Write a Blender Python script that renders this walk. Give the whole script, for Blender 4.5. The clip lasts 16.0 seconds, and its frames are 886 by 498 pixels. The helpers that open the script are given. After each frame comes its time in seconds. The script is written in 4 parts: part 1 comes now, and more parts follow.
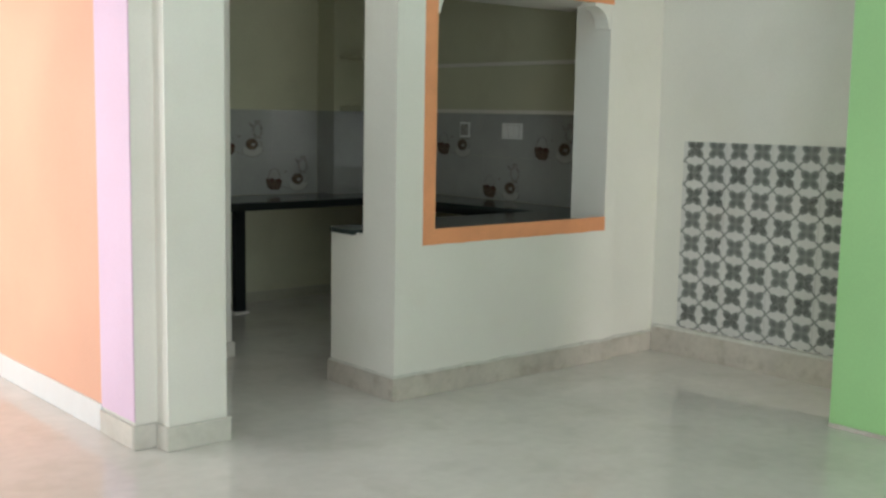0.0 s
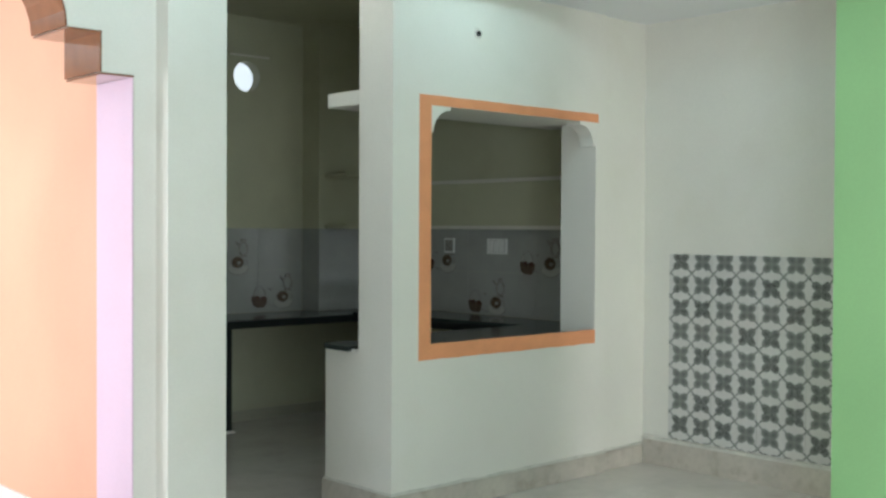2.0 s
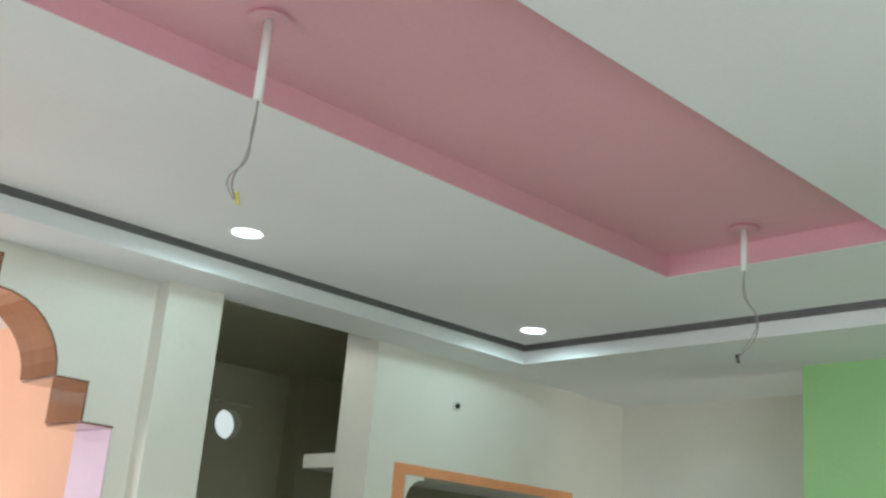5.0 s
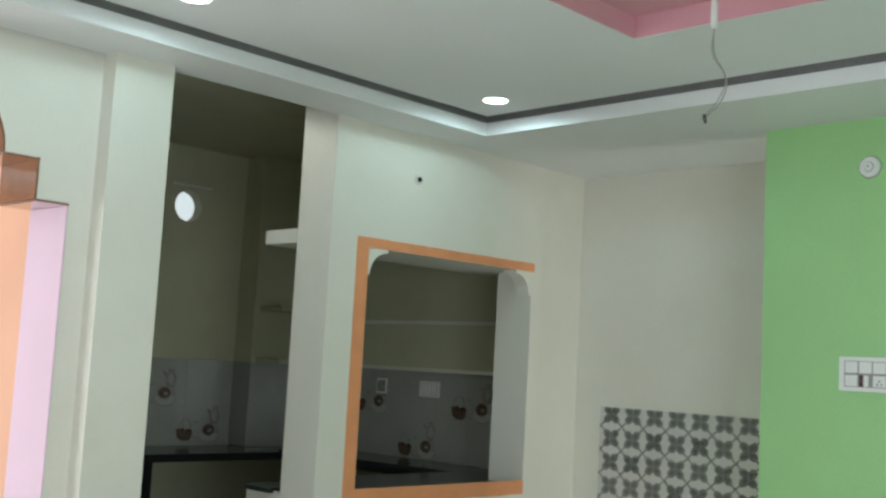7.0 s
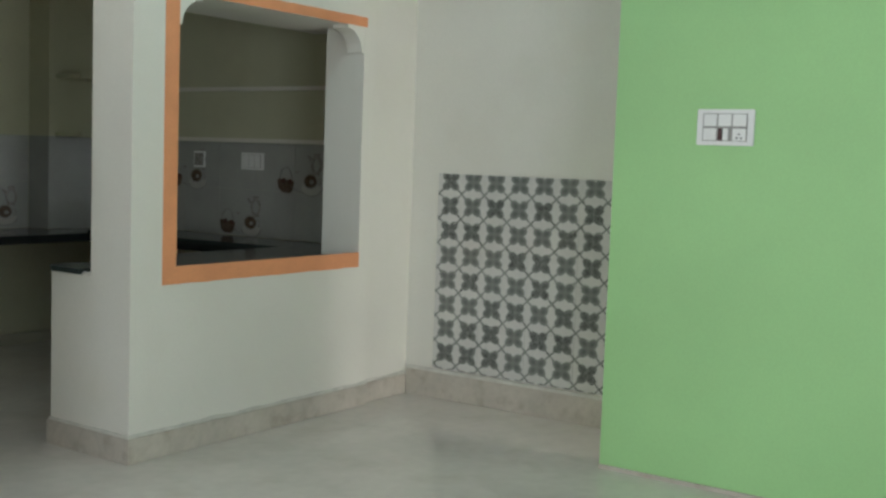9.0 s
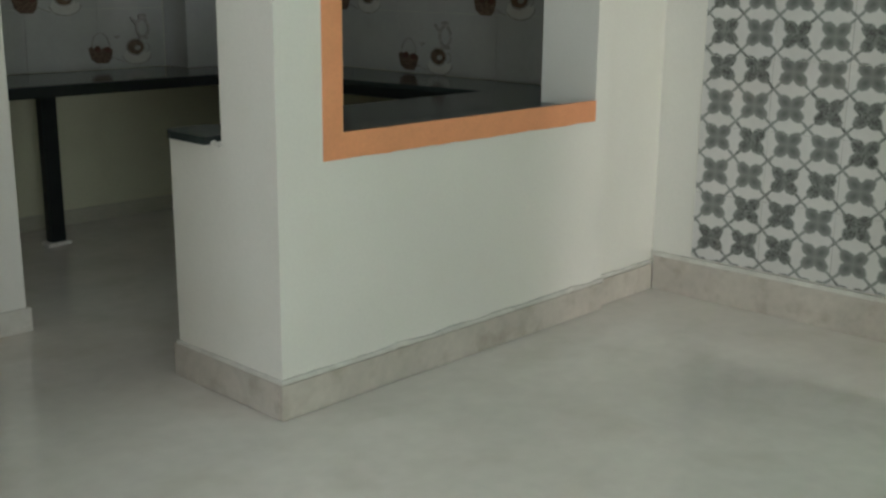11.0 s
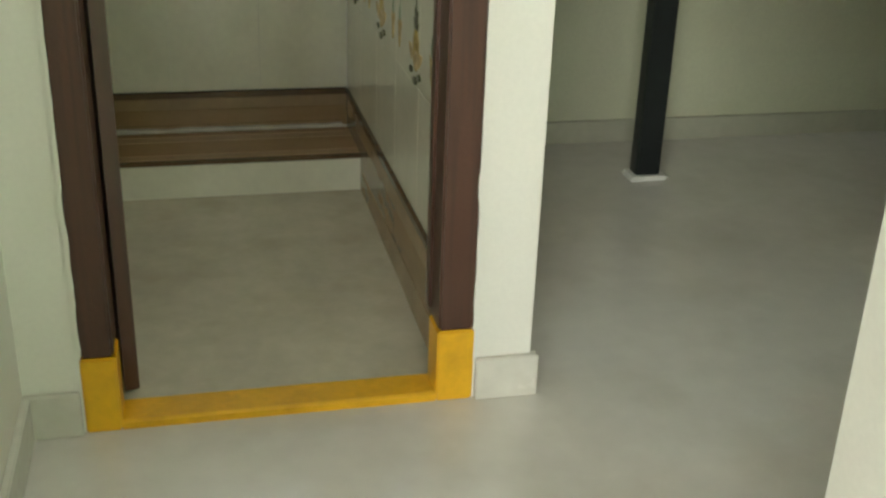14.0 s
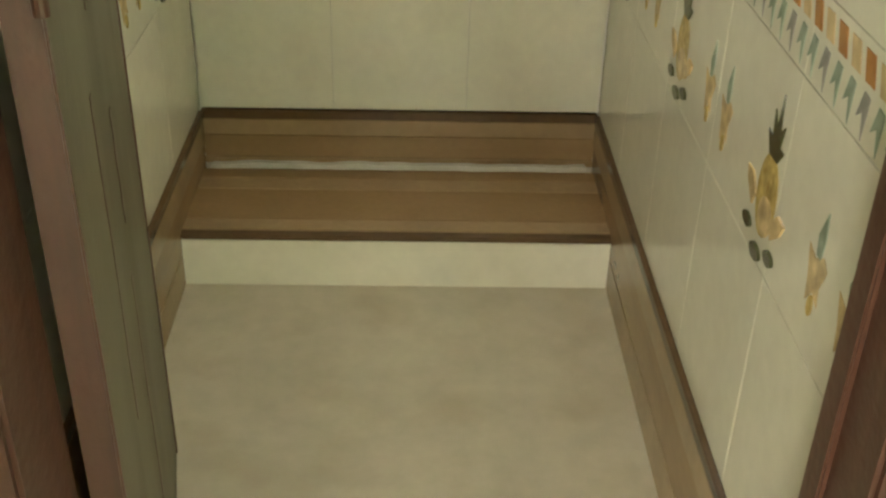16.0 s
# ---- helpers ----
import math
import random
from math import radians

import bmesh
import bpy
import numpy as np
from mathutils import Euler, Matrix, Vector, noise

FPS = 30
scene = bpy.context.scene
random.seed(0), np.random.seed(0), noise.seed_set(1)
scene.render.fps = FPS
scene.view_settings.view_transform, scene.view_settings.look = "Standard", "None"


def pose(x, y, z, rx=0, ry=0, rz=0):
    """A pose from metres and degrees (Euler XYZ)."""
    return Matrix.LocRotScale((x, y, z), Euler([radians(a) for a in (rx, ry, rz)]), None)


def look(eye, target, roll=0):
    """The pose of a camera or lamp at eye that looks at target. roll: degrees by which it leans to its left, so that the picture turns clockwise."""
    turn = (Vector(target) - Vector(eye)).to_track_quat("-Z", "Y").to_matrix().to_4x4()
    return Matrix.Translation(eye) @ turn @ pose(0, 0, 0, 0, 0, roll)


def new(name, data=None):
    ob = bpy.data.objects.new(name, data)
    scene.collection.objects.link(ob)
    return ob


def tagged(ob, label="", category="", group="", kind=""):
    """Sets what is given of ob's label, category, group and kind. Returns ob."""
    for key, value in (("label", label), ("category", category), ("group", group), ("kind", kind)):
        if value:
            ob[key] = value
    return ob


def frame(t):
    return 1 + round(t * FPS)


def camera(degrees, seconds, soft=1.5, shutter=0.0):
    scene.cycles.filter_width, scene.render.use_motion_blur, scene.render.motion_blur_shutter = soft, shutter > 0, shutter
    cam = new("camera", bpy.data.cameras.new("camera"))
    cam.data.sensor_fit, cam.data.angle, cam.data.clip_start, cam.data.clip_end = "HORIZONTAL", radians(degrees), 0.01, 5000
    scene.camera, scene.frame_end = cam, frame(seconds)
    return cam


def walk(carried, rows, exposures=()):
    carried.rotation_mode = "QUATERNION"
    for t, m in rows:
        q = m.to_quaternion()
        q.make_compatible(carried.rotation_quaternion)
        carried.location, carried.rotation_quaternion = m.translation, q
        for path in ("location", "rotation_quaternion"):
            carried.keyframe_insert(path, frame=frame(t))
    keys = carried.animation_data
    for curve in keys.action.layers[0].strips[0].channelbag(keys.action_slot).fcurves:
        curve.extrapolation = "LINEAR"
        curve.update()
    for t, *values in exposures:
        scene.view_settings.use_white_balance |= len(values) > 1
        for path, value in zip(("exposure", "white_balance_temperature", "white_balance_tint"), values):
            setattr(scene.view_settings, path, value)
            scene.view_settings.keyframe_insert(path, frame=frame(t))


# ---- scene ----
cam = camera(43.8, 16.0, soft=2.6)
PATH = [
    (0, (1.184, 0.077, 1.568), (2.479, 1.582, 1.322), 1.0),
    (0.5, (1.129, 0.267, 1.581), (2.475, 1.736, 1.407), 0.2),
    (1, (1.094, 0.275, 1.567), (2.449, 1.742, 1.46), 0.1),
    (1.5, (1.088, 0.252, 1.575), (2.441, 1.724, 1.505), 0.2),
    (2, (1.031, 0.15, 1.566), (2.38, 1.625, 1.53), 0.3),
    (2.5, (1.025, 0.135, 1.58), (2.372, 1.612, 1.623), 0.6),
    (3, (1.009, 0.155, 1.597), (2.337, 1.646, 1.705), 1.3),
    (3.5, (1.004, 0.151, 1.63), (2.296, 1.659, 1.872), 1.8),
    (4, (0.982, 0.102, 1.669), (2.246, 1.579, 2.139), 3.5),
    (4.2, (0.982, 0.073, 1.68), (2.241, 1.529, 2.224), 3.9),
    (6.3, (1.028, 0.024, 1.668), (2.368, 1.397, 2.234), 4.0),
    (6.5, (1.046, 0.029, 1.655), (2.401, 1.417, 2.14), 3.6),
    (7, (1.065, 0.127, 1.621), (2.478, 1.526, 1.831), 3.1),
    (7.5, (1.1, 0.244, 1.598), (2.563, 1.608, 1.598), 2.7),
    (8, (1.038, 0.341, 1.56), (2.651, 1.52, 1.475), 2.3),
    (8.2, (1.058, 0.358, 1.555), (2.712, 1.477, 1.452), 2.2),
    (10.3, (2.356, 1.403, 1.407), (3.854, 2.672, 1.026), 0.8),
    (10.5, (2.467, 1.568, 1.441), (3.932, 2.855, 0.996), 1.2),
    (11, (2.695, 1.973, 1.444), (4.107, 3.304, 0.957), 0.6),
    (11.5, (2.985, 2.36, 1.414), (4.272, 3.817, 0.947), -0.5),
    (12, (3.237, 2.725, 1.407), (4.373, 4.308, 0.955), 1.2),
    (12.5, (3.464, 3.103, 1.404), (4.565, 4.711, 0.953), 1.6),
    (13, (3.717, 3.453, 1.387), (4.534, 5.222, 0.937), 1.8),
    (13.5, (3.849, 3.822, 1.309), (4.432, 5.636, 0.7), 2.2),
    (14, (3.973, 4.156, 1.27), (4.403, 5.935, 0.464), 2.0),
    (14.5, (4.078, 4.48, 1.277), (4.25, 6.26, 0.382), 2.4),
    (15, (4.059, 4.847, 1.261), (4.197, 6.603, 0.313), 3.9),
    (15.5, (4.092, 5.187, 1.247), (4.208, 6.913, 0.24), 1.3),
    (16, (4.095, 5.524, 1.237), (4.144, 7.239, 0.208), 1.5),
]
walk(cam, [(t, look(eye, target, roll)) for t, eye, target, roll in PATH],
     [(0, -0.5, 6150, 6), (1.0, -0.42, 5850, 2), (2.0, -0.42, 5850, 3), (3.0, -0.5, 5800, 2), (4.0, -0.78, 6200, 4), (6.3, -0.76, 6050, -1), (7.0, -0.72, 6050, 1), (8.2, -0.7, 6050, 4), (10.3, -0.58, 6100, 10), (11.5, -0.64, 6150, 3), (12.0, -0.52, 6200, 1),
      (12.5, -0.3, 6250, 0), (13.0, 0.42, 6250, -3), (13.5, 0.92, 6350, -4), (14.0, 1.05, 6750, 2), (14.5, 1.3, 7000, 1), (15.0, 1.74, 7400, 4), (15.5, 1.9, 7700, 5), (16.0, 2.05, 7800, 8)])

# ---- world and light ----
world = bpy.data.worlds.new("world")
scene.world = world
world.use_nodes = True
wn = world.node_tree.nodes
sky = wn.new("ShaderNodeTexSky")
sky.sky_type, sky.sun_disc = 'NISHITA', False
sky.sun_elevation, sky.sun_rotation = radians(48), radians(200)
wn["Background"].inputs[1].default_value = 0.15
world.node_tree.links.new(sky.outputs[0], wn["Background"].inputs[0])


def lamp_data(name, kind, power, color, **kw):
    d = bpy.data.lights.new(name, kind)
    d.energy, d.color = power, color
    for k, v in kw.items():
        if k == "size":
            d.shape, d.size, d.size_y = 'RECTANGLE', v[0], v[1]
        if k == "radius":
            d.shadow_soft_size = v
        if k == "disk":
            d.shape, d.size = 'DISK', v
        if k == "cone":
            d.spot_size, d.spot_blend = radians(v), 0.3
    return d


def day_lamp(name, eye, target, size, power, color):
    ob = new(name, lamp_data(name, 'AREA', power, color, size=size))
    ob.matrix_world = look(eye, target)
    return tagged(ob, "daylight from the sky in the opening", "light", kind="structure")


DAY = (0.95, 0.98, 0.99)
day_lamp("daylight_entrance", (1.4, -1.62, 1.12), (2.6, 4.0, 1.1), (2.2, 2.0), 130, DAY)
# added fill from the west, at a window that is never in view
day_lamp("fill_west", (-1.12, 2.6, 1.6), (4, 2.9, 1.2), (1.5, 1.3), 45, DAY)
day_lamp("daylight_orange_room", (0.35, 6.9, 1.5), (3.3, 6.6, 1.1), (1.9, 1.7), 140, (0.97, 0.98, 1.0))
day_lamp("daylight_side_passage", (6.68, 0.35, 0.85), (6.68, 3.2, -0.6), (0.6, 1.4), 60, (1.0, 0.91, 0.84))
day_lamp("daylight_bath_window", (4.11, 7.86, 1.62), (4.08, 6.7, 1.1), (0.46, 0.48), 2.2, (0.92, 0.97, 1.0))


# ---- materials ----
def mat(name, color, rough=0.6, var=0.08, scale=3.0, bump=0.15, fine=60.0, metal=0.0, spec=0.5, stain=None, amount=0.0, coat=0.0, wave=0.0):
    m = bpy.data.materials.new(name)
    m.use_nodes = True
    n, l = m.node_tree.nodes, m.node_tree.links
    b = n["Principled BSDF"]
    b.inputs["Roughness"].default_value, b.inputs["Metallic"].default_value = rough, metal
    b.inputs["Specular IOR Level"].default_value = spec
    b.inputs["Coat Weight"].default_value = coat
    b.inputs["Coat Roughness"].default_value = 0.08
    tc = n.new("ShaderNodeTexCoord")
    geo = n.new("ShaderNodeNewGeometry")
    big, small = n.new("ShaderNodeTexNoise"), n.new("ShaderNodeTexNoise")
    for t, s in ((big, scale), (small, fine)):
        t.inputs["Scale"].default_value = s
        t.inputs["Detail"].default_value = 5
        l.new(geo.outputs["Position"], t.inputs["Vector"])
    ramp = n.new("ShaderNodeMapRange")
    ramp.inputs["From Min"].default_value, ramp.inputs["From Max"].default_value = 0.3, 0.7
    ramp.inputs["To Min"].default_value, ramp.inputs["To Max"].default_value = 1 - var, 1 + var
    l.new(big.outputs["Fac"], ramp.inputs["Value"])
    r2 = n.new("ShaderNodeMapRange")
    r2.inputs["From Min"].default_value, r2.inputs["From Max"].default_value = 0.3, 0.7
    r2.inputs["To Min"].default_value, r2.inputs["To Max"].default_value = 1 - var * .5, 1 + var * .5
    l.new(small.outputs["Fac"], r2.inputs["Value"])
    mul = n.new("ShaderNodeMath")
    mul.operation = 'MULTIPLY'
    l.new(ramp.outputs[0], mul.inputs[0]), l.new(r2.outputs[0], mul.inputs[1])
    vm = n.new("ShaderNodeVectorMath")
    vm.operation = 'SCALE'
    vm.inputs[0].default_value = color[:3]
    l.new(mul.outputs[0], vm.inputs["Scale"])
    out = vm.outputs[0]
    if stain:
        st = n.new("ShaderNodeTexNoise")
        st.inputs["Scale"].default_value, st.inputs["Detail"].default_value = scale * 2.3, 8
        l.new(geo.outputs["Position"], st.inputs["Vector"])
        sr = n.new("ShaderNodeMapRange")
        sr.inputs["From Min"].default_value, sr.inputs["From Max"].default_value = 0.52, 0.75
        sr.inputs["To Max"].default_value = amount
        l.new(st.outputs["Fac"], sr.inputs["Value"])
        mx = n.new("ShaderNodeMix")
        mx.data_type = 'RGBA'
        l.new(sr.outputs[0], mx.inputs[0]), l.new(out, mx.inputs[6])
        mx.inputs[7].default_value = (*stain, 1)
        out = mx.outputs[2]
    l.new(out, b.inputs["Base Color"])
    rr = n.new("ShaderNodeMapRange")
    rr.inputs["To Min"].default_value, rr.inputs["To Max"].default_value = rough * 0.8, min(1, rough * 1.25)
    l.new(big.outputs["Fac"], rr.inputs["Value"])
    l.new(rr.outputs[0], b.inputs["Roughness"])
    if wave:
        wv = n.new("ShaderNodeTexNoise")
        wv.inputs["Scale"].default_value, wv.inputs["Detail"].default_value = 7.0, 2
        l.new(geo.outputs["Position"], wv.inputs["Vector"])
        wb = n.new("ShaderNodeBump")
        wb.inputs["Strength"].default_value, wb.inputs["Distance"].default_value = wave, 0.02
        l.new(wv.outputs["Fac"], wb.inputs["Height"])
    if bump:
        bp = n.new("ShaderNodeBump")
        bp.inputs["Strength"].default_value, bp.inputs["Distance"].default_value = bump, 0.004
        l.new(small.outputs["Fac"], bp.inputs["Height"])
        if wave:
            l.new(wb.outputs[0], bp.inputs["Normal"])
        l.new(bp.outputs[0], b.inputs["Normal"])
    return m


def streaked(name, color, dark, rough, stretch, scale=6.0, amount=0.6, bump=0.1, coat=0.0):
    """A grained material: noise drawn out along one axis."""
    m = mat(name, color, rough, 0.08, 4.0, bump, 80, coat=coat)
    n, l = m.node_tree.nodes, m.node_tree.links
    b = n["Principled BSDF"]
    prev = b.inputs["Base Color"].links[0].from_socket
    geo = n.new("ShaderNodeNewGeometry")
    mp = n.new("ShaderNodeMapping")
    mp.inputs["Scale"].default_value = stretch
    l.new(geo.outputs["Position"], mp.inputs["Vector"])
    t = n.new("ShaderNodeTexNoise")
    t.inputs["Scale"].default_value, t.inputs["Detail"].default_value = scale, 6
    l.new(mp.outputs[0], t.inputs["Vector"])
    r = n.new("ShaderNodeMapRange")
    r.inputs["From Min"].default_value, r.inputs["From Max"].default_value = 0.42, 0.68
    r.inputs["To Max"].default_value = amount
    l.new(t.outputs["Fac"], r.inputs["Value"])
    mx = n.new("ShaderNodeMix")
    mx.data_type = 'RGBA'
    l.new(r.outputs[0], mx.inputs[0]), l.new(prev, mx.inputs[6])
    mx.inputs[7].default_value = (*dark, 1)
    l.new(mx.outputs[2], b.inputs["Base Color"])
    return m


CREAM = mat("cream_wall_paint", (0.755, 0.725, 0.655), 0.55, 0.04, 1.2, 0.12, 90, stain=(0.68, 0.64, 0.54), amount=0.3, wave=0.22)
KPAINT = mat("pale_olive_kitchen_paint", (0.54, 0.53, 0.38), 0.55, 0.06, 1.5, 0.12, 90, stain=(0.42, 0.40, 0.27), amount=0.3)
GREEN = mat("green_wall_paint", (0.36, 0.62, 0.27), 0.5, 0.05, 1.4, 0.12, 90, wave=0.2)
ORANGE = mat("orange_wall_paint", (0.82, 0.46, 0.31), 0.5, 0.06, 1.2, 0.12, 90, wave=0.2)
PINK = mat("pale_pink_paint", (0.78, 0.58, 0.72), 0.5, 0.04, 1.5, 0.1, 90)
BAND = mat("orange_band_paint", (0.76, 0.32, 0.15), 0.5, 0.08, 6, 0.2, 70)
WHITE = mat("ceiling_white", (0.76, 0.76, 0.77), 0.6, 0.03, 1.0, 0.08, 60)
TRAY = mat("ceiling_rose", (0.66, 0.35, 0.40), 0.55, 0.05, 1.0, 0.1, 60)
# grey stands in for the shade inside the cove slot
SLOT = mat("cove_shade_lining", (0.36, 0.35, 0.34), 0.8, 0.1, 4)
FLOOR = mat("polished_floor_tile", (0.63, 0.595, 0.54), 0.11, 0.07, 1.6, 0.0, 14, stain=(0.46, 0.42, 0.34), amount=0.35)
SKIRT = mat("marble_skirting", (0.53, 0.48, 0.415), 0.2, 0.10, 5, 0.03, 30, stain=(0.33, 0.27, 0.21), amount=0.5)
SKIRT_PALE = mat("pale_stone_skirting", (0.62, 0.59, 0.52), 0.25, 0.08, 5, 0.05, 30, stain=(0.50, 0.46, 0.38), amount=0.35)
SKIRT_K = mat("olive_stone_skirting", (0.42, 0.40, 0.31), 0.3, 0.08, 5, 0.05, 30)
GROUT = mat("cement_grout", (0.62, 0.60, 0.54), 0.85, 0.12, 12, 0.4, 120)
GRANITE = mat("black_granite", (0.036, 0.044, 0.042), 0.14, 0.2, 30, 0.0, 160)
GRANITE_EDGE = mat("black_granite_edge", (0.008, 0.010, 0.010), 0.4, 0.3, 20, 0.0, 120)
DADO = mat("kitchen_wall_tile", (0.38, 0.38, 0.355), 0.05, 0.05, 5, 0.0, 50)
BATHTILE = mat("bath_wall_tile", (0.75, 0.73, 0.60), 0.12, 0.06, 4, 0.0, 40, stain=(0.62, 0.58, 0.46), amount=0.3)
BATHFLOOR = mat("bath_floor_tile", (0.52, 0.48, 0.37), 0.22, 0.10, 3, 0.03, 25, stain=(0.42, 0.35, 0.24), amount=0.5)
BROWN_TILE = streaked("brown_border_tile", (0.33, 0.215, 0.11), (0.24, 0.155, 0.08), 0.15, (0.6, 2.5, 9), 3.0, 0.45, 0.0)
BROWN_LIGHT = mat("tan_border_tile", (0.36, 0.25, 0.14), 0.16, 0.1, 8, 0.0)
BROWN_DARK = mat("dark_trim_tile", (0.11, 0.065, 0.03), 0.2, 0.15, 8, 0.0)
FRAME_WOOD = streaked("brown_frame_paint", (0.085, 0.036, 0.022), (0.045, 0.020, 0.013), 0.34, (22, 22, 0.8), 3, 0.7, 0.25)
YELLOW = mat("yellow_paint", (0.78, 0.42, 0.015), 0.42, 0.10, 8, 0.25, 60, stain=(0.45, 0.22, 0.01), amount=0.35)
LEAF = streaked("worn_door_laminate", (0.17, 0.155, 0.10), (0.06, 0.05, 0.03), 0.5, (3, 3, 0.6), 3.0, 0.6, 0.15)
COPPER = streaked("copper_brown_laminate", (0.25, 0.115, 0.06), (0.13, 0.055, 0.028), 0.10, (2, 5, 2), 3, 0.3, 0.0, coat=0.6)
PLASTIC = mat("white_plastic", (0.78, 0.78, 0.76), 0.3, 0.02, 10, 0.0)
BLACK = mat("black_plastic", (0.015, 0.014, 0.014), 0.4, 0.2, 10, 0.0)
RED = mat("red_indicator", (0.05, 0.012, 0.01), 0.3, 0.1, 10, 0.0)
WIRE = mat("grey_wire", (0.30, 0.29, 0.27), 0.5, 0.1, 20, 0.0)
WIRE_Y = mat("yellow_wire", (0.55, 0.50, 0.10), 0.5, 0.1, 20, 0.0)
PLASTER = mat("rough_plaster", (0.70, 0.68, 0.62), 0.9, 0.12, 14, 0.6, 70)
BASKET = streaked("printed_basket", (0.085, 0.055, 0.040), (0.24, 0.18, 0.13), 0.15, (30, 30, 50), 2.5, 0.7, 0.0)
CUPW = mat("printed_plate", (0.47, 0.46, 0.42), 0.12, 0.06, 20, 0.0)
CUPD = mat("printed_drink", (0.12, 0.085, 0.06), 0.15, 0.3, 30, 0.0)
FRUITR = mat("printed_red_fruit", (0.10, 0.05, 0.038), 0.15, 0.25, 40, 0.0)
POTG = mat("printed_pot", (0.30, 0.29, 0.26), 0.15, 0.25, 40, 0.0)
PINEY = mat("printed_pineapple", (0.55, 0.41, 0.15), 0.15, 0.35, 45, 0.0, stain=(0.28, 0.14, 0.03), amount=0.8)
PINEG = mat("printed_leaf", (0.07, 0.075, 0.035), 0.15, 0.3, 40, 0.0)
FRUITO = mat("printed_fruit", (0.60, 0.45, 0.24), 0.15, 0.35, 40, 0.0)
ROPE_A = mat("printed_rope", (0.45, 0.20, 0.06), 0.15, 0.2, 40, 0.0)
ROPE_B = mat("printed_rope_pale", (0.66, 0.50, 0.28), 0.15, 0.2, 40, 0.0)
TEAL = mat("printed_foliage", (0.30, 0.37, 0.28), 0.15, 0.3, 40, 0.0)


def glow(name, color, strength):
    m = bpy.data.materials.new(name)
    m.use_nodes = True
    b = m.node_tree.nodes["Principled BSDF"]
    b.inputs["Base Color"].default_value = (0.8, 0.8, 0.8, 1)
    b.inputs["Emission Color"].default_value = (*color, 1)
    b.inputs["Emission Strength"].default_value = strength
    return m


LED = glow("led_diffuser", (0.93, 0.98, 1.0), 9.0)
OUTSIDE = glow("bright_outdoors", (0.96, 0.98, 1.0), 1.1)


def pattern_tile():
    """Ceramic with grey four-petalled flowers linked by a diagonal lattice on off-white."""
    m = mat("patterned_ceramic", (0.62, 0.60, 0.57), 0.16, 0.05, 6, 0.0, 40)
    n, l = m.node_tree.nodes, m.node_tree.links
    b = n["Principled BSDF"]
    prev = b.inputs["Base Color"].links[0].from_socket
    geo = n.new("ShaderNodeNewGeometry")
    wob = n.new("ShaderNodeTexNoise")
    wob.inputs["Scale"].default_value = 55
    l.new(geo.outputs["Position"], wob.inputs["Vector"])
    sx = n.new("ShaderNodeSeparateXYZ")
    l.new(geo.outputs["Position"], sx.inputs[0])

    def op(kind, a, c=0.0, clamp=False):
        k = n.new("ShaderNodeMath")
        k.operation, k.use_clamp = kind, clamp
        for i, v in enumerate((a, c)):
            if isinstance(v, (int, float)):
                k.inputs[i].default_value = v
            else:
                l.new(v, k.inputs[i])
        return k.outputs[0]
    P = 0.1525

    def cell(sock, off, size):
        s = op('DIVIDE', op('SUBTRACT', sock, off), size)
        return op('SUBTRACT', op('FRACT', s), 0.5), op('FLOOR', s)
    (u, iu), (v, iv) = cell(sx.outputs[1], 4.505 - 10 * .165 - .01, .165), cell(sx.outputs[2], 0.22 - P * 2, P)
    au, av = op('ABSOLUTE', u), op('ABSOLUTE', v)
    w = op('MULTIPLY', op('SUBTRACT', wob.outputs["Fac"], 0.5), 0.09)
    # four petals lie along the diagonals, joined from flower to flower by thin links
    p = op('MULTIPLY', op('ADD', au, av), 0.7071)
    q = op('MULTIPLY', op('ABSOLUTE', op('SUBTRACT', au, av)), 0.7071)
    pp, qq = op('DIVIDE', op('SUBTRACT', p, 0.225), 0.255), op('DIVIDE', q, 0.185)
    petal = op('SUBTRACT', op('SQRT', op('ADD', op('MULTIPLY', pp, pp), op('MULTIPLY', qq, qq))), 1.0)
    link = op('DIVIDE', op('SUBTRACT', q, 0.044), 0.165)
    mask = op('MULTIPLY', op('SUBTRACT', 0.06, op('ADD', op('MINIMUM', petal, link), op('MULTIPLY', w, 5.0))), 5.0, True)
    # every flower has a shade of its own; a few carry printed scrolls
    cb = n.new("ShaderNodeCombineXYZ")
    l.new(iu, cb.inputs[0]), l.new(iv, cb.inputs[1])
    wn_ = n.new("ShaderNodeTexWhiteNoise")
    l.new(cb.outputs[0], wn_.inputs["Vector"])
    scroll = n.new("ShaderNodeTexNoise")
    scroll.inputs["Scale"].default_value, scroll.inputs["Distortion"].default_value = 42, 2.5
    l.new(geo.outputs["Position"], scroll.inputs["Vector"])
    sc = op('MULTIPLY', op('GREATER_THAN', wn_.outputs["Value"], 0.55), op('MULTIPLY', op('SUBTRACT', scroll.outputs["Fac"], 0.45), 5.0, True))
    petal_edge = op('MULTIPLY', op('ADD', petal, 0.9), 1.1, True)
    dk = n.new("ShaderNodeMix")
    dk.data_type = 'RGBA'
    dk.inputs[6].default_value, dk.inputs[7].default_value = (0.14, 0.145, 0.135, 1), (0.26, 0.265, 0.245, 1)
    l.new(petal_edge, dk.inputs[0])
    d2 = n.new("ShaderNodeMix")
    d2.data_type = 'RGBA'
    l.new(op('MULTIPLY', sc, 0.75), d2.inputs[0]), l.new(dk.outputs[2], d2.inputs[6])
    d2.inputs[7].default_value = (0.045, 0.045, 0.04, 1)
    mx = n.new("ShaderNodeMix")
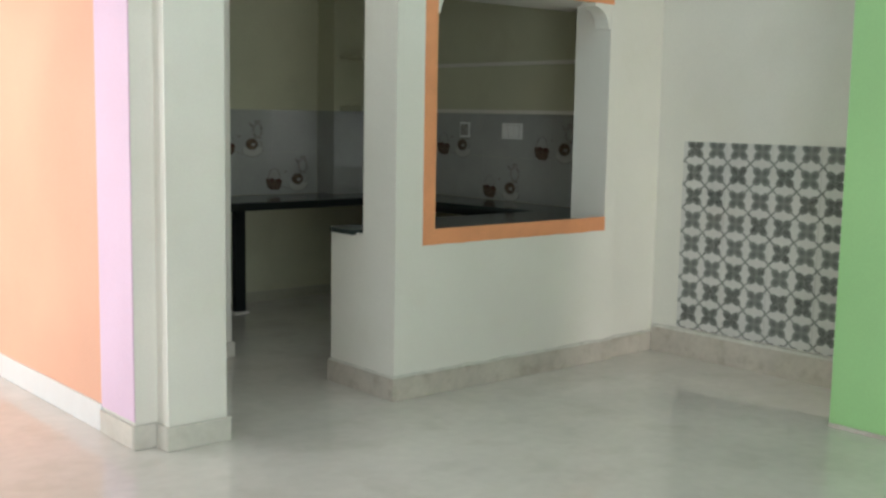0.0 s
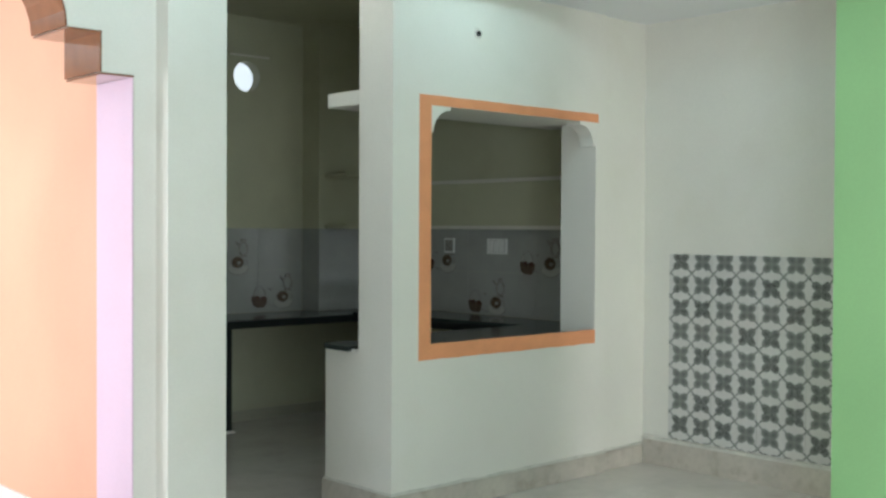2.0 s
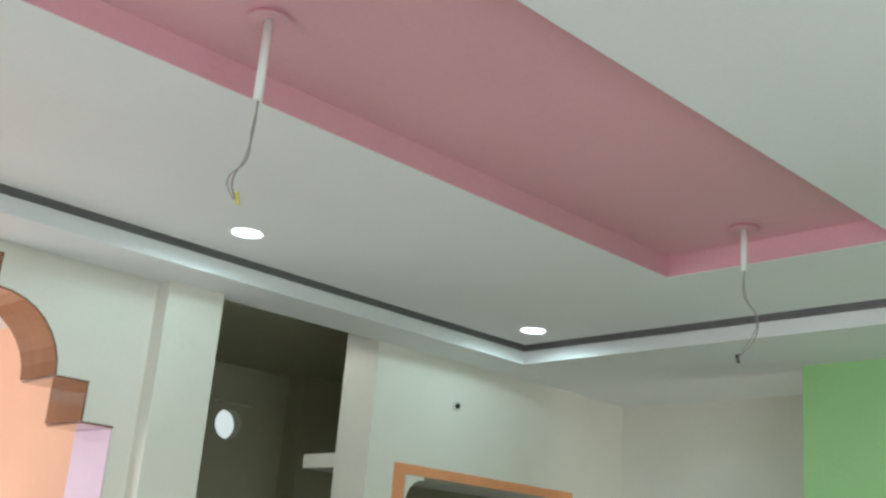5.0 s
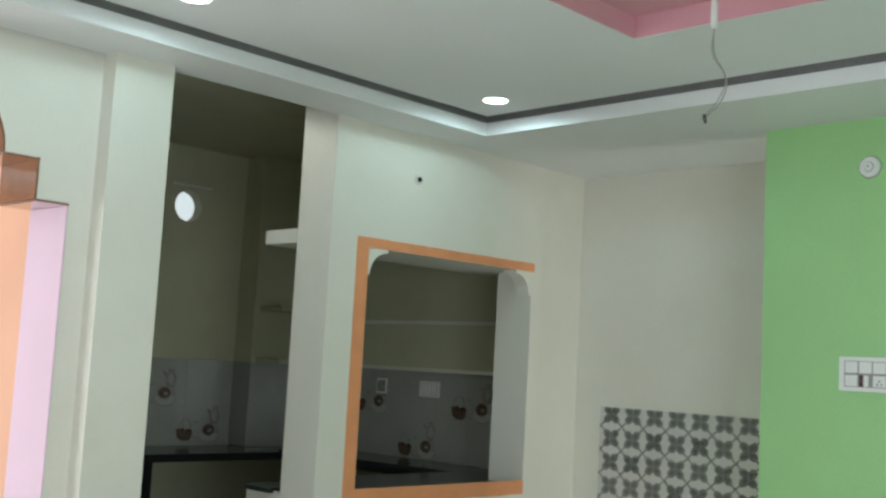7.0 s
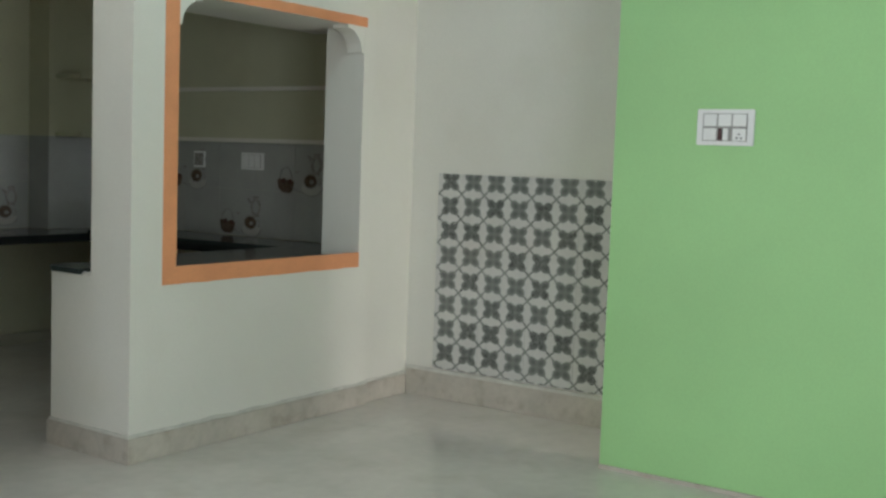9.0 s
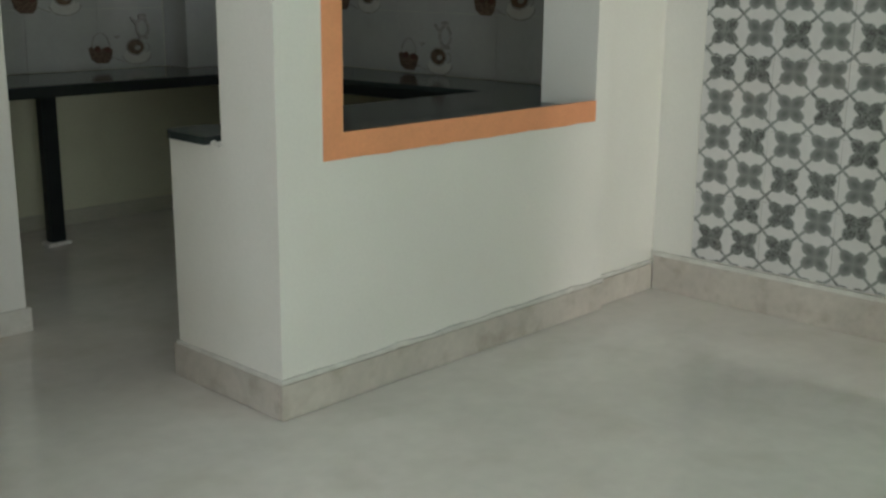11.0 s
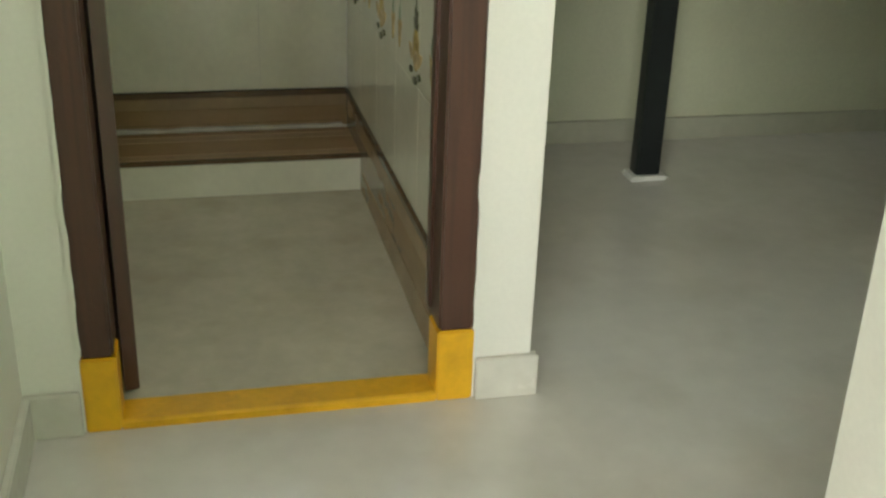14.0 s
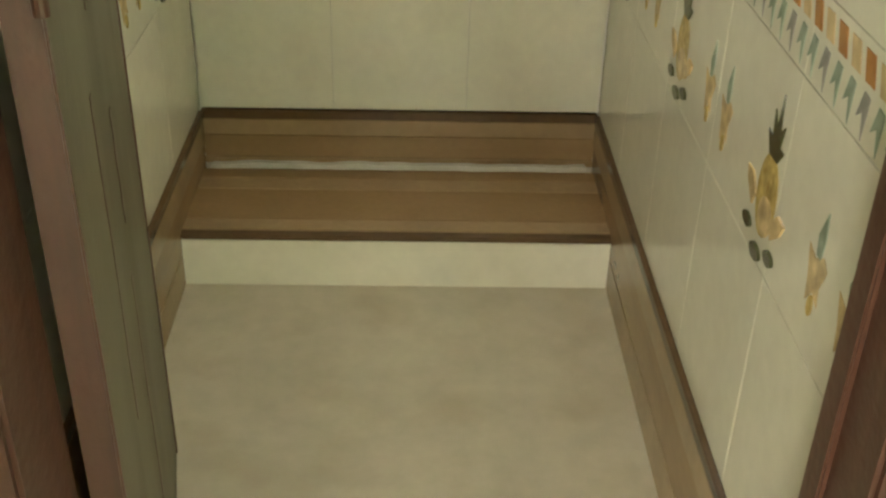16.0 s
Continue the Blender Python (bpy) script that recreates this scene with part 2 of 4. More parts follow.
    mx.data_type = 'RGBA'
    l.new(mask, mx.inputs[0]), l.new(prev, mx.inputs[6]), l.new(d2.outputs[2], mx.inputs[7])
    l.new(mx.outputs[2], b.inputs["Base Color"])
    return m


PATTERN = pattern_tile()


# ---- mesh helpers ----
def box(bm, x0, x1, y0, y1, z0, z1, bevel=0.0):
    r = bmesh.ops.create_cube(bm, size=1.0)
    for v in r["verts"]:
        v.co = Vector(((x0 + x1) / 2 + v.co.x * (x1 - x0), (y0 + y1) / 2 + v.co.y * (y1 - y0), (z0 + z1) / 2 + v.co.z * (z1 - z0)))
    if bevel:
        es = list({e for v in r["verts"] for e in v.link_edges})
        bmesh.ops.bevel(bm, geom=es, offset=bevel, segments=2, affect='EDGES', clamp_overlap=True)
    return bm


def boxes(*dims, bevel=0.0):
    bm = bmesh.new()
    for d in dims:
        box(bm, *d, bevel=bevel)
    return bm


def cylinder(p0, p1, r0, r1=None, seg=24, bm=None):
    bm = bm or bmesh.new()
    a, b = Vector(p0), Vector(p1)
    q = (b - a).to_track_quat('Z', 'Y').to_matrix().to_4x4()
    bmesh.ops.create_cone(bm, cap_ends=True, segments=seg, radius1=r0, radius2=r0 if r1 is None else r1, depth=(b - a).length,
                          matrix=Matrix.Translation((a + b) / 2) @ q)
    return bm


def prism(outline, axis, lo, hi):
    """Extrude a closed outline of two coordinates along an axis ('x', 'y' or 'z')."""
    def at(p, k):
        return {'x': (k, p[0], p[1]), 'y': (p[0], k, p[1]), 'z': (p[0], p[1], k)}[axis]
    bm = bmesh.new()
    a = [bm.verts.new(at(p, lo)) for p in outline]
    b = [bm.verts.new(at(p, hi)) for p in outline]
    bm.faces.new(a), bm.faces.new(list(reversed(b)))
    for i in range(len(outline)):
        j = (i + 1) % len(outline)
        bm.faces.new((a[i], b[i], b[j], a[j]))
    bmesh.ops.recalc_face_normals(bm, faces=bm.faces)
    return bm


def ob_mesh(name, bm, material, smooth=False):
    me = bpy.data.meshes.new(name)
    if smooth:
        for f in bm.faces:
            f.smooth = len(f.verts) == 4
    bm.to_mesh(me)
    bm.free()
    me.materials.append(material)
    return new(name, me)


def part(name, bm, material, parent, label="", smooth=False):
    ob = ob_mesh(name, bm, material, smooth)
    ob.parent = parent
    if label:
        tagged(ob, label)
    return ob


def setting(name, bm, material, label, category):
    return tagged(ob_mesh(name, bm, material), label, category, kind="structure")


def empty(name, x, y, z, label, category, group="", kind=""):
    ob = new(name)
    ob.location = (x, y, z)
    bpy.context.view_layer.update()
    return tagged(ob, label, category, group, kind)


def child(name, bm, material, thing, label="", smooth=False):
    """A part given in world places under an Empty that is not at the origin."""
    ob = part(name, bm, material, thing, label, smooth)
    p, off = thing, Vector((0, 0, 0))
    while p:
        off += p.location
        p = p.parent
    ob.location = -off
    return ob


def tube(points, r, name, material, parent, label=""):
    cu = bpy.data.curves.new(name, 'CURVE')
    cu.dimensions, cu.bevel_depth, cu.bevel_resolution = '3D', r, 3
    sp = cu.splines.new('BEZIER')
    sp.bezier_points.add(len(points) - 1)
    for bp, p in zip(sp.bezier_points, points):
        bp.co = p
        bp.handle_left_type = bp.handle_right_type = 'AUTO'
    tmp = bpy.data.objects.new(name, cu)
    scene.collection.objects.link(tmp)
    dg = bpy.context.evaluated_depsgraph_get()
    me = bpy.data.meshes.new_from_object(tmp.evaluated_get(dg))
    bpy.data.objects.remove(tmp)
    me.materials.clear()
    me.materials.append(material)
    ob = new(name, me)
    ob.parent = parent
    off, p = Vector((0, 0, 0)), parent
    while p:
        off += p.location
        p = p.parent
    ob.location = -off
    if label:
        tagged(ob, label)
    return ob


def ragged(bm, axis, amount, cuts=60, f=9.0):
    """Subdivide long edges along an axis and let the rim wander a little, like hand work."""
    k = 'xyz'.index(axis)
    es = [e_ for e_ in bm.edges if abs(e_.verts[0].co[k] - e_.verts[1].co[k]) > .25]
    bmesh.ops.subdivide_edges(bm, edges=es, cuts=cuts, use_grid_fill=True)
    for v in bm.verts:
        w = noise.noise(Vector((v.co[k] * f, 3.1, 0))) * amount + noise.noise(Vector((v.co[k] * f * 4, 8.1, 0))) * amount * .5
        j = 2 if k != 2 else 0
        v.co[j] += w
    return bm


def holed_wall(x0, x1, y0, y1, z0, z1, hx0, hx1, hz0, hz1):
    """One connected wall along x with a rectangular opening right through it."""
    bm = bmesh.new()
    rims = []
    for y in (y0, y1):
        outer = [bm.verts.new(p) for p in ((x0, y, z0), (x1, y, z0), (x1, y, z1), (x0, y, z1))]
        inner = [bm.verts.new(p) for p in ((hx0, y, hz0), (hx1, y, hz0), (hx1, y, hz1), (hx0, y, hz1))]
        rims.append((outer, inner))
        for i in range(4):
            j = (i + 1) % 4
            bm.faces.new((outer[i], outer[j], inner[j], inner[i]))
    for k in (0, 1):
        for i in range(4):
            j = (i + 1) % 4
            bm.faces.new((rims[0][k][i], rims[0][k][j], rims[1][k][j], rims[1][k][i]))
    bmesh.ops.recalc_face_normals(bm, faces=bm.faces)
    return bm


# ---- plan ----
WY, WB = 4.69, 4.98          # window wall, hall face and kitchen face
PX = 4.815                   # pier side
ZC, ZM, ZT = 2.945, 3.045, 3.14   # ceiling edge, main panel, tray
XG, XT = 6.308, 7.05         # green wall, tiled wall
KE, KN = 7.10, 7.84          # kitchen east and north walls
LX0, LX1, LY1 = 3.335, 3.744, 5.08   # left pier
OX = 3.345                   # orange wall
BX0, BX1, BY0, BY1 = 3.63, 4.485, 6.165, 7.70   # bath

# floors
setting("floor", boxes((-1.2, KE + .2, -1.7, 9.2, -0.12, 0)), FLOOR, "polished beige stone-look floor with soft reflections", "floor")
bm = bmesh.new()
vs = [bm.verts.new(p) for p in ((BX0, 6.25, 0.012), (BX1, 6.25, 0.012), (BX1, 7.70, 0.036), (BX0, 7.70, 0.036))]
bm.faces.new(vs)
r = bmesh.ops.extrude_face_region(bm, geom=bm.faces[:])
for g in r["geom"]:
    if isinstance(g, bmesh.types.BMVert):
        g.co.z = 0.004
bmesh.ops.recalc_face_normals(bm, faces=bm.faces)
setting("floor_bath", bm, BATHFLOOR, "sloping beige tiled bathroom floor with brownish stains", "floor")

# window wall between hall and kitchen, with the pass-through
ZS, ZL = 0.90, 2.25          # sill and lintel
IX0, IX1 = 5.09, 6.50
setting("wall_pass_through", holed_wall(PX, 6.60, WY, WB, 0, 3.3, IX0, IX1, ZS - .03, ZL), CREAM, "cream painted wall with a wide serving opening into the kitchen", "wall")
setting("wall_corner_return", boxes((6.6005, XT, WY + .03, WB, 0, 3.3)), CREAM, "cream painted wall set back beside the serving opening", "wall")
band = empty("trim_opening", 5.0, WY, 0.84, "painted orange band round the serving opening", "trim", kind="structure")
e = 0.004
child("band_left", boxes((5.005, IX0, WY - e, WY + .001, 0.843, 2.305)), BAND, band)
child("band_bottom", ragged(boxes((IX0, 6.50, WY - e, WY + .001, 0.843, ZS + .03)), 'x', .004), BAND, band)
child("band_top", ragged(boxes((IX0, 6.52, WY - e, WY + .001, ZL, 2.305)), 'x', .003), BAND, band)
# sill lip under the granite
setting("sill", boxes((IX0, IX1, WY - .002, WY + .02, ZS - .03, ZS + .028)), BAND, "orange painted front lip of the serving sill", "sill")


def bracket(x, sgn):
    """Concave corner piece under the lintel."""
    k = 0.15
    pts = [(x, ZL), (x, ZL - k)]
    pts += [(x + sgn * .02, ZL - k)]
    for i in range(9):
        a = i / 8 * math.pi / 2
        pts.append((x + sgn * (k - (k - .02) * math.cos(a)), ZL - k + (k - .02) * math.sin(a)))
    pts.append((x + sgn * k, ZL))
    return prism(pts, 'y', WY + .003, WY + .115)


setting("trim_corner_left", bracket(IX0, 1), CREAM, "white plaster corner curve under the lintel", "trim")
setting("trim_corner_right", bracket(IX1, -1), CREAM, "white plaster corner curve under the lintel", "trim")
setting("wall_half", boxes((PX, PX + .13, WB, 5.285, 0, 0.877)), CREAM, "cream half-height wall beside the kitchen entrance", "wall")

# tiled wall, green wall and closing walls
setting("wall_east", boxes((XT, XT + .2, -1.7, WB, 0, 3.3)), CREAM, "cream painted wall of the dining recess", "wall")
setting("wall_green", boxes((XG, XG + .14, -1.7, 2.96, 0, ZC)), GREEN, "light green painted wall", "wall")
setting("wall_south", boxes((-1.2, 0.2, -1.85, -1.7, 0, 3.3), (2.6, XT + .2, -1.85, -1.7, 0, 3.3), (0.2, 2.6, -1.85, -1.7, 2.2, 3.3)), CREAM,
        "cream wall with the open entrance", "wall")
# out of view; the window is added to go with the west fill
setting("wall_west", boxes((-1.35, -1.2, -1.85, 1.8, 0, 3.3), (-1.35, -1.2, 3.4, 9.2, 0, 3.3), (-1.35, -1.2, 1.8, 3.4, 0, .9), (-1.35, -1.2, 1.8, 3.4, 2.3, 3.3)), CREAM,
        "unseen cream wall with an added window opening", "wall")
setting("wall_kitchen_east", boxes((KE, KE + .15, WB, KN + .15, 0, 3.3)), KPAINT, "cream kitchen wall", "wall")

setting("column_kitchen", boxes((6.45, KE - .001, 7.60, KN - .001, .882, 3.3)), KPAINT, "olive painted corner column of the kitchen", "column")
setting("column_tiles", boxes((6.442, 6.449, 7.592, KN - .009, .882, 1.565), (6.45, KE - .01, 7.592, 7.599, .882, 1.565)), DADO, "glazed beige tiles on the corner column", "wall tiles")

# kitchen back wall with a round vent hole
HX, HZ, HR = 5.90, 2.795, 0.125
bm = bmesh.new()
ring, N = [], 32
for k, yy in ((0, KN), (1, KN + .11)):
    inner = [bm.verts.new((HX + HR * math.cos(2 * math.pi * i / N), yy, HZ + HR * math.sin(2 * math.pi * i / N))) for i in range(N)]
    outer = []
    for i in range(N):
        a = 2 * math.pi * i / N
        c, s = math.cos(a), math.sin(a)
        f = 0.3 / max(abs(c), abs(s))
        outer.append(bm.verts.new((HX + f * c, yy, HZ + f * s)))
    ring.append((inner, outer))
    for i in range(N):
        j = (i + 1) % N
        bm.faces.new((inner[i], inner[j], outer[j], outer[i]))
for i in range(N):
    j = (i + 1) % N
    bm.faces.new((ring[0][0][i], ring[1][0][i], ring[1][0][j], ring[0][0][j]))
bmesh.ops.recalc_face_normals(bm, faces=bm.faces)
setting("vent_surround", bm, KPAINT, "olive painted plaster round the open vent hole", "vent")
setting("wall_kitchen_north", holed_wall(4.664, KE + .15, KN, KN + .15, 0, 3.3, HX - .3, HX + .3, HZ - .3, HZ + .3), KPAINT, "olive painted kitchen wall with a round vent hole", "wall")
setting("backdrop", boxes((5.2, 6.9, KN + 1.2, KN + 1.22, 2.2, 4.2)), OUTSIDE, "bright sky outside the vent hole", "sky")

# wall between bath and kitchen, door wall, left pier, orange wall
setting("wall_bath_east", boxes((BX1 + .006, 4.662, 6.27, KN + .15, 0, 3.3), (4.533, 4.662, BY0, 6.27, 0, 3.3)), CREAM, "cream end of the partition beside the bathroom door", "wall")
setting("wall_bath_door", boxes((3.60, 3.727, BY0, 6.27, 0, 3.3), (3.727, 4.533, BY0, 6.27, 2.07, 3.3)), CREAM, "cream wall round the bathroom door", "wall")
setting("wall_bath_north", boxes((BX0 - .05, BX1 + .006, BY1 + .006, BY1 + .139, 0, 1.37), (BX0 - .05, BX1 + .006, BY1 + .006, BY1 + .139, 1.87, 3.3),
        (BX0 - .05, 3.88, BY1 + .006, BY1 + .139, 1.37, 1.87), (4.34, BX1 + .006, BY1 + .006, BY1 + .139, 1.37, 1.87)), CREAM, "bathroom end wall with a small window", "wall")
win = empty("window_bath", 4.11, BY1 + .07, 1.37, "small bathroom window with two white uprights", "window", kind="structure")
child("window_sill", boxes((3.875, 4.345, BY1 - .012, BY1 + .139, 1.352, 1.371), bevel=.004), PLASTIC, win, "white stone sill")
for x_ in (4.035, 4.17):
    child("upright", boxes((x_, x_ + .05, BY1 + .05, BY1 + .09, 1.371, 1.869), bevel=.003), PLASTIC, win)
setting("wall_orange", boxes((OX, 3.60, LY1, 9.2, 0, 3.3)), ORANGE, "bright orange painted wall of the next room", "wall")
setting("wall_passage", boxes((3.60, 3.612, LY1, BY0, 0, 3.3)), CREAM, "cream side of the passage", "wall")
setting("wall_bath_west", boxes((3.601, BX0 - .006, 6.27, BY1 + .14, 0, 3.3)), CREAM, "bathroom side wall", "wall")
setting("wall_orange_north", boxes((-1.2, OX, 9.05, 9.2, 0, 3.3)), ORANGE, "orange painted far wall of the next room", "wall")

# arch wall: left pier and stepped arch in one outline
XL = 0.75
half = [(3.335, 2.245), (3.185, 2.245), (3.185, 2.425), (3.03, 2.425)]
for i in range(1, 9):
    a = i / 8 * math.pi / 2
    half.append((2.70 + .33 * math.cos(a), 2.425 + .33 * math.sin(a)))
half.append((2.70, 2.90))
mid = (LX0 + XL) / 2
prof = half + [(2 * mid - x, z) for x, z in reversed(half)]     # from the right jamb over the top to the left jamb
outline = [(LX1, 0), (LX1, 3.3), (-1.2, 3.3), (-1.2, 0), (XL, 0)] + list(reversed(prof)) + [(LX0, 0)]
bm = prism(outline, 'y', 4.72, LY1)
bmesh.ops.triangulate(bm, faces=[f for f in bm.faces if len(f.verts) > 4])
box(bm, 3.445, LX1 + .001, 4.61, 4.721, 0, ZC)
setting("wall_arch", bm, CREAM, "cream wall and pier with a stepped archway to the orange room", "wall")
# glossy lining of the arch soffit
arch = empty("arch_lining", 3.3, 4.9, 2.24, "glossy copper-brown lining under the stepped arch", "trim", kind="structure")
for i in range(len(prof) - 1):
    a, b = Vector(prof[i]), Vector(prof[i + 1])
    t = (b - a).normalized()
    nrm = Vector((t.y, -t.x)) * -1
    if (a + b).y / 2 + nrm.y * .1 > (a + b).y / 2 + 1e-6 and abs(t.x) > .5:
        nrm = -nrm
    if abs(t.x) <= .5 and (mid - (a + b).x / 2) * nrm.x < 0:
        nrm = -nrm
    q = [a + nrm * .002, b + nrm * .002, b + nrm * .010, a + nrm * .010]
    child("lining_strip", prism([(p.x, p.y) for p in q], 'y', 4.716, LY1 + .004), COPPER, arch)
setting("jamb_pink", boxes((LX0 - .006, LX0 - .001, 4.722, LY1, 0.13, 2.234)), PINK, "pale pink painted reveal of the archway", "trim")

# ceilings
SKEW = .024


def skewed(bm):
    """The plaster ceiling hangs slightly out of square with the walls."""
    for v in bm.verts:
        if v.co.y < 4.6 and v.co.x < 5.5:
            v.co.y += SKEW * (v.co.x - 5.0)
    return bm


bm = bmesh.new()
CX, CY0, CX0 = 5.645, 0.2, -0.6
CY, G = 4.365, 0.05
for d in ((CX, XT + .2, -1.7, WB, ZC, ZC + .075), (-1.2, CX0, -1.7, WB, ZC, ZC + .075), (CX0, CX, CY, WB - .29 + .005, ZC, ZC + .075), (CX0, CX, -1.7, CY0, ZC, ZC + .075)):
    box(bm, *d)
setting("ceiling_edge", skewed(bm), WHITE, "white dropped ceiling border with a cove edge", "ceiling")
# cove lining, coloured grey to give the shadow gap its depth
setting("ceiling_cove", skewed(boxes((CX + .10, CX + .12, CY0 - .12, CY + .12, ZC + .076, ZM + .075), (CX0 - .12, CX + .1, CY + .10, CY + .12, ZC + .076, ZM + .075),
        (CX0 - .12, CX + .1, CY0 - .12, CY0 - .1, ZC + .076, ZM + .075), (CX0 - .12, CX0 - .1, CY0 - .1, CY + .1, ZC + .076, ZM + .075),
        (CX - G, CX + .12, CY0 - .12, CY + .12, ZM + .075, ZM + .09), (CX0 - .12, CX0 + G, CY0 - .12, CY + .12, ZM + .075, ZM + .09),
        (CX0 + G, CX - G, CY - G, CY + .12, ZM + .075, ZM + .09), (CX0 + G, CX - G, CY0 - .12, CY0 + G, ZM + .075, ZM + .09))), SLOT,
        "slot of the ceiling cove, its shade put into the grey lining", "ceiling")
TX0, TX1, TY0, TY1 = 0.2, 4.85, 1.76, 2.80
setting("ceiling_panel", skewed(boxes((CX0 + G, TX0, CY0 + G, CY - G, ZM, ZM + .02), (TX1, CX - G, CY0 + G, CY - G, ZM, ZM + .02),
        (TX0, TX1, CY0 + G, TY0, ZM, ZM + .02), (TX0, TX1, TY1, CY - G, ZM, ZM + .02))), WHITE, "white plaster ceiling panel", "ceiling")
setting("ceiling_tray", skewed(boxes((TX0 - .02, TX1 + .02, TY0 - .02, TY1 + .02, ZT, ZT + .02), (TX0 - .02, TX0 + .003, TY0, TY1, ZM + .002, ZT), (TX1 - .003, TX1 + .02, TY0, TY1, ZM + .002, ZT),
        (TX0, TX1, TY0 - .02, TY0 + .003, ZM + .002, ZT), (TX0, TX1, TY1 - .003, TY1 + .02, ZM + .002, ZT))), TRAY, "rose pink recessed tray in the ceiling", "ceiling")
setting("ceiling_roof", boxes((-1.35, KE + .2, -1.85, 9.3, 3.3, 3.42)), WHITE, "concrete roof slab", "ceiling")
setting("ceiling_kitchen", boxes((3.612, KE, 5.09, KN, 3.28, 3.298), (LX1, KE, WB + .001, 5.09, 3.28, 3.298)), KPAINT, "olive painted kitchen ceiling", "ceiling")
setting("ceiling_orange_room", boxes((-1.2, OX, LY1 + .001, 9.05, 2.87, 2.92)), WHITE, "white ceiling of the orange room", "ceiling")

# skirtings
def skirting(name, *dims, material=SKIRT, label="beige marble skirting with a grey mortar line"):
    ob = setting(name, boxes(*dims, bevel=0.003), material, label, "skirting")
    return ob


S = 0.016
skirting("baseboard_pass_through", (PX - S, 6.60, WY - S, WY, 0, .125), (PX - S, PX, WY, 5.285, 0, .125), (6.60, XT - S, WY + .03 - S, WY + .03, 0, .125), (PX - S, PX + .13, 5.285, 5.285 + S, 0, .125))
bm = ragged(boxes((PX - .013, 6.60, WY - .013, WY - .0005, .121, .140)), 'x', .008, 70, 7)
ragged_side = ragged(boxes((PX - .013, PX - .0005, WY, 5.285, .121, .138)), 'y', .006, 20, 7)
setting("mortar_pass_through", bm, GROUT, "uneven grey mortar joint above the skirting", "trim")
setting("mortar_pier", ragged_side, GROUT, "uneven grey mortar joint above the skirting", "trim")
setting("mortar_corner", ragged(boxes((6.60, XT - S, WY + .017, WY + .0295, .121, .14)), 'x', .007, 20, 7), GROUT, "uneven grey mortar joint above the skirting", "trim")
skirting("baseboard_east", (XT - S, XT, 0.0, WY + .014, 0, .165))
setting("mortar_east", ragged(boxes((XT - .014, XT - .0005, 0.0, WY + .014, .160, .183)), 'y', .006, 120, 7), GROUT, "pale uneven mortar ledge under the patterned tiles", "trim")
skirting("baseboard_left_pier", (3.445 - S, LX1 + S, 4.61 - S, 4.61, 0, .115), (3.445 - S, 3.445, 4.61, 4.72 - S, 0, .115), (LX0 - S, 3.445, 4.72 - S, 4.72, 0, .115), (LX1 + .001, LX1 + S, 4.61, LY1, 0, .115), (LX0 - S, LX0 - .007, 4.72, LY1, 0, .115), material=SKIRT_PALE, label="pale cream stone skirting")
skirting("baseboard_passage", (3.612, 3.612 + S, LY1, BY0 - S, 0, .10), (3.612, 3.722, BY0 - S, BY0, 0, .10), material=SKIRT_PALE, label="pale cream stone skirting")
skirting("baseboard_partition", (4.538, 4.662 + S, BY0 - S, BY0, 0, .10), (4.662, 4.662 + S, BY0, KN - S, 0, .10), material=SKIRT_PALE, label="pale cream stone skirting")
skirting("baseboard_kitchen", (4.662 + S, KE, KN - S, KN, 0, .085), (KE - S, KE, WB, KN - S, 0, .085), material=SKIRT_K, label="olive stone skirting of the kitchen")
skirting("baseboard_green", (XG - S, XG, -1.7, 2.96, 0, .02))
skirting("baseboard_orange", (OX - S, OX, LY1, 9.05, 0, .135), material=PLASTIC, label="white glazed skirting of the orange room")

# ---- hall things ----
def downlight(x, y, z=ZM, watts=19, cone=178, tone=(0.76, 0.99, 1.0)):
    t = empty("downlight", x, y, z, "round recessed white LED ceiling downlight, lit; the passage one is added", "ceiling light", "downlights in the ceiling")
    bm = bmesh.new()
    N = 32
    prof_ = [(.064, 0), (.076, -.004), (.082, 0.0)]
    rows_ = [[bm.verts.new((r_ * math.cos(2 * math.pi * i / N), r_ * math.sin(2 * math.pi * i / N), z_)) for i in range(N)] for r_, z_ in prof_]
    for a_, b_ in zip(rows_, rows_[1:]):
        for i in range(N):
            bm.faces.new((a_[i], a_[(i + 1) % N], b_[(i + 1) % N], b_[i]))
    part("trim_ring", bm, PLASTIC, t, smooth=True)
    part("diffuser", cylinder((0, 0, -.003), (0, 0, .004), .066), LED, t, "glowing diffuser")
    lo = new("downlight_beam", lamp_data("downlight_beam", 'SPOT', watts, tone, radius=.06, cone=cone))
    lo.parent = t
    lo.location = (0, 0, -.02)
    return t


for x_, y_ in ((3.40, 3.95), (5.34, 4.02), (1.45, 3.95), (5.34, 0.6), (3.40, 0.6), (1.45, 0.6)):
    downlight(x_, y_ + SKEW * (x_ - 5.0) * .6)

# invented fitting, out of view, added to brighten passage, kitchen and bath
downlight(4.30, 5.16, 3.279, 25, 130, (1.0, 0.97, 0.89))


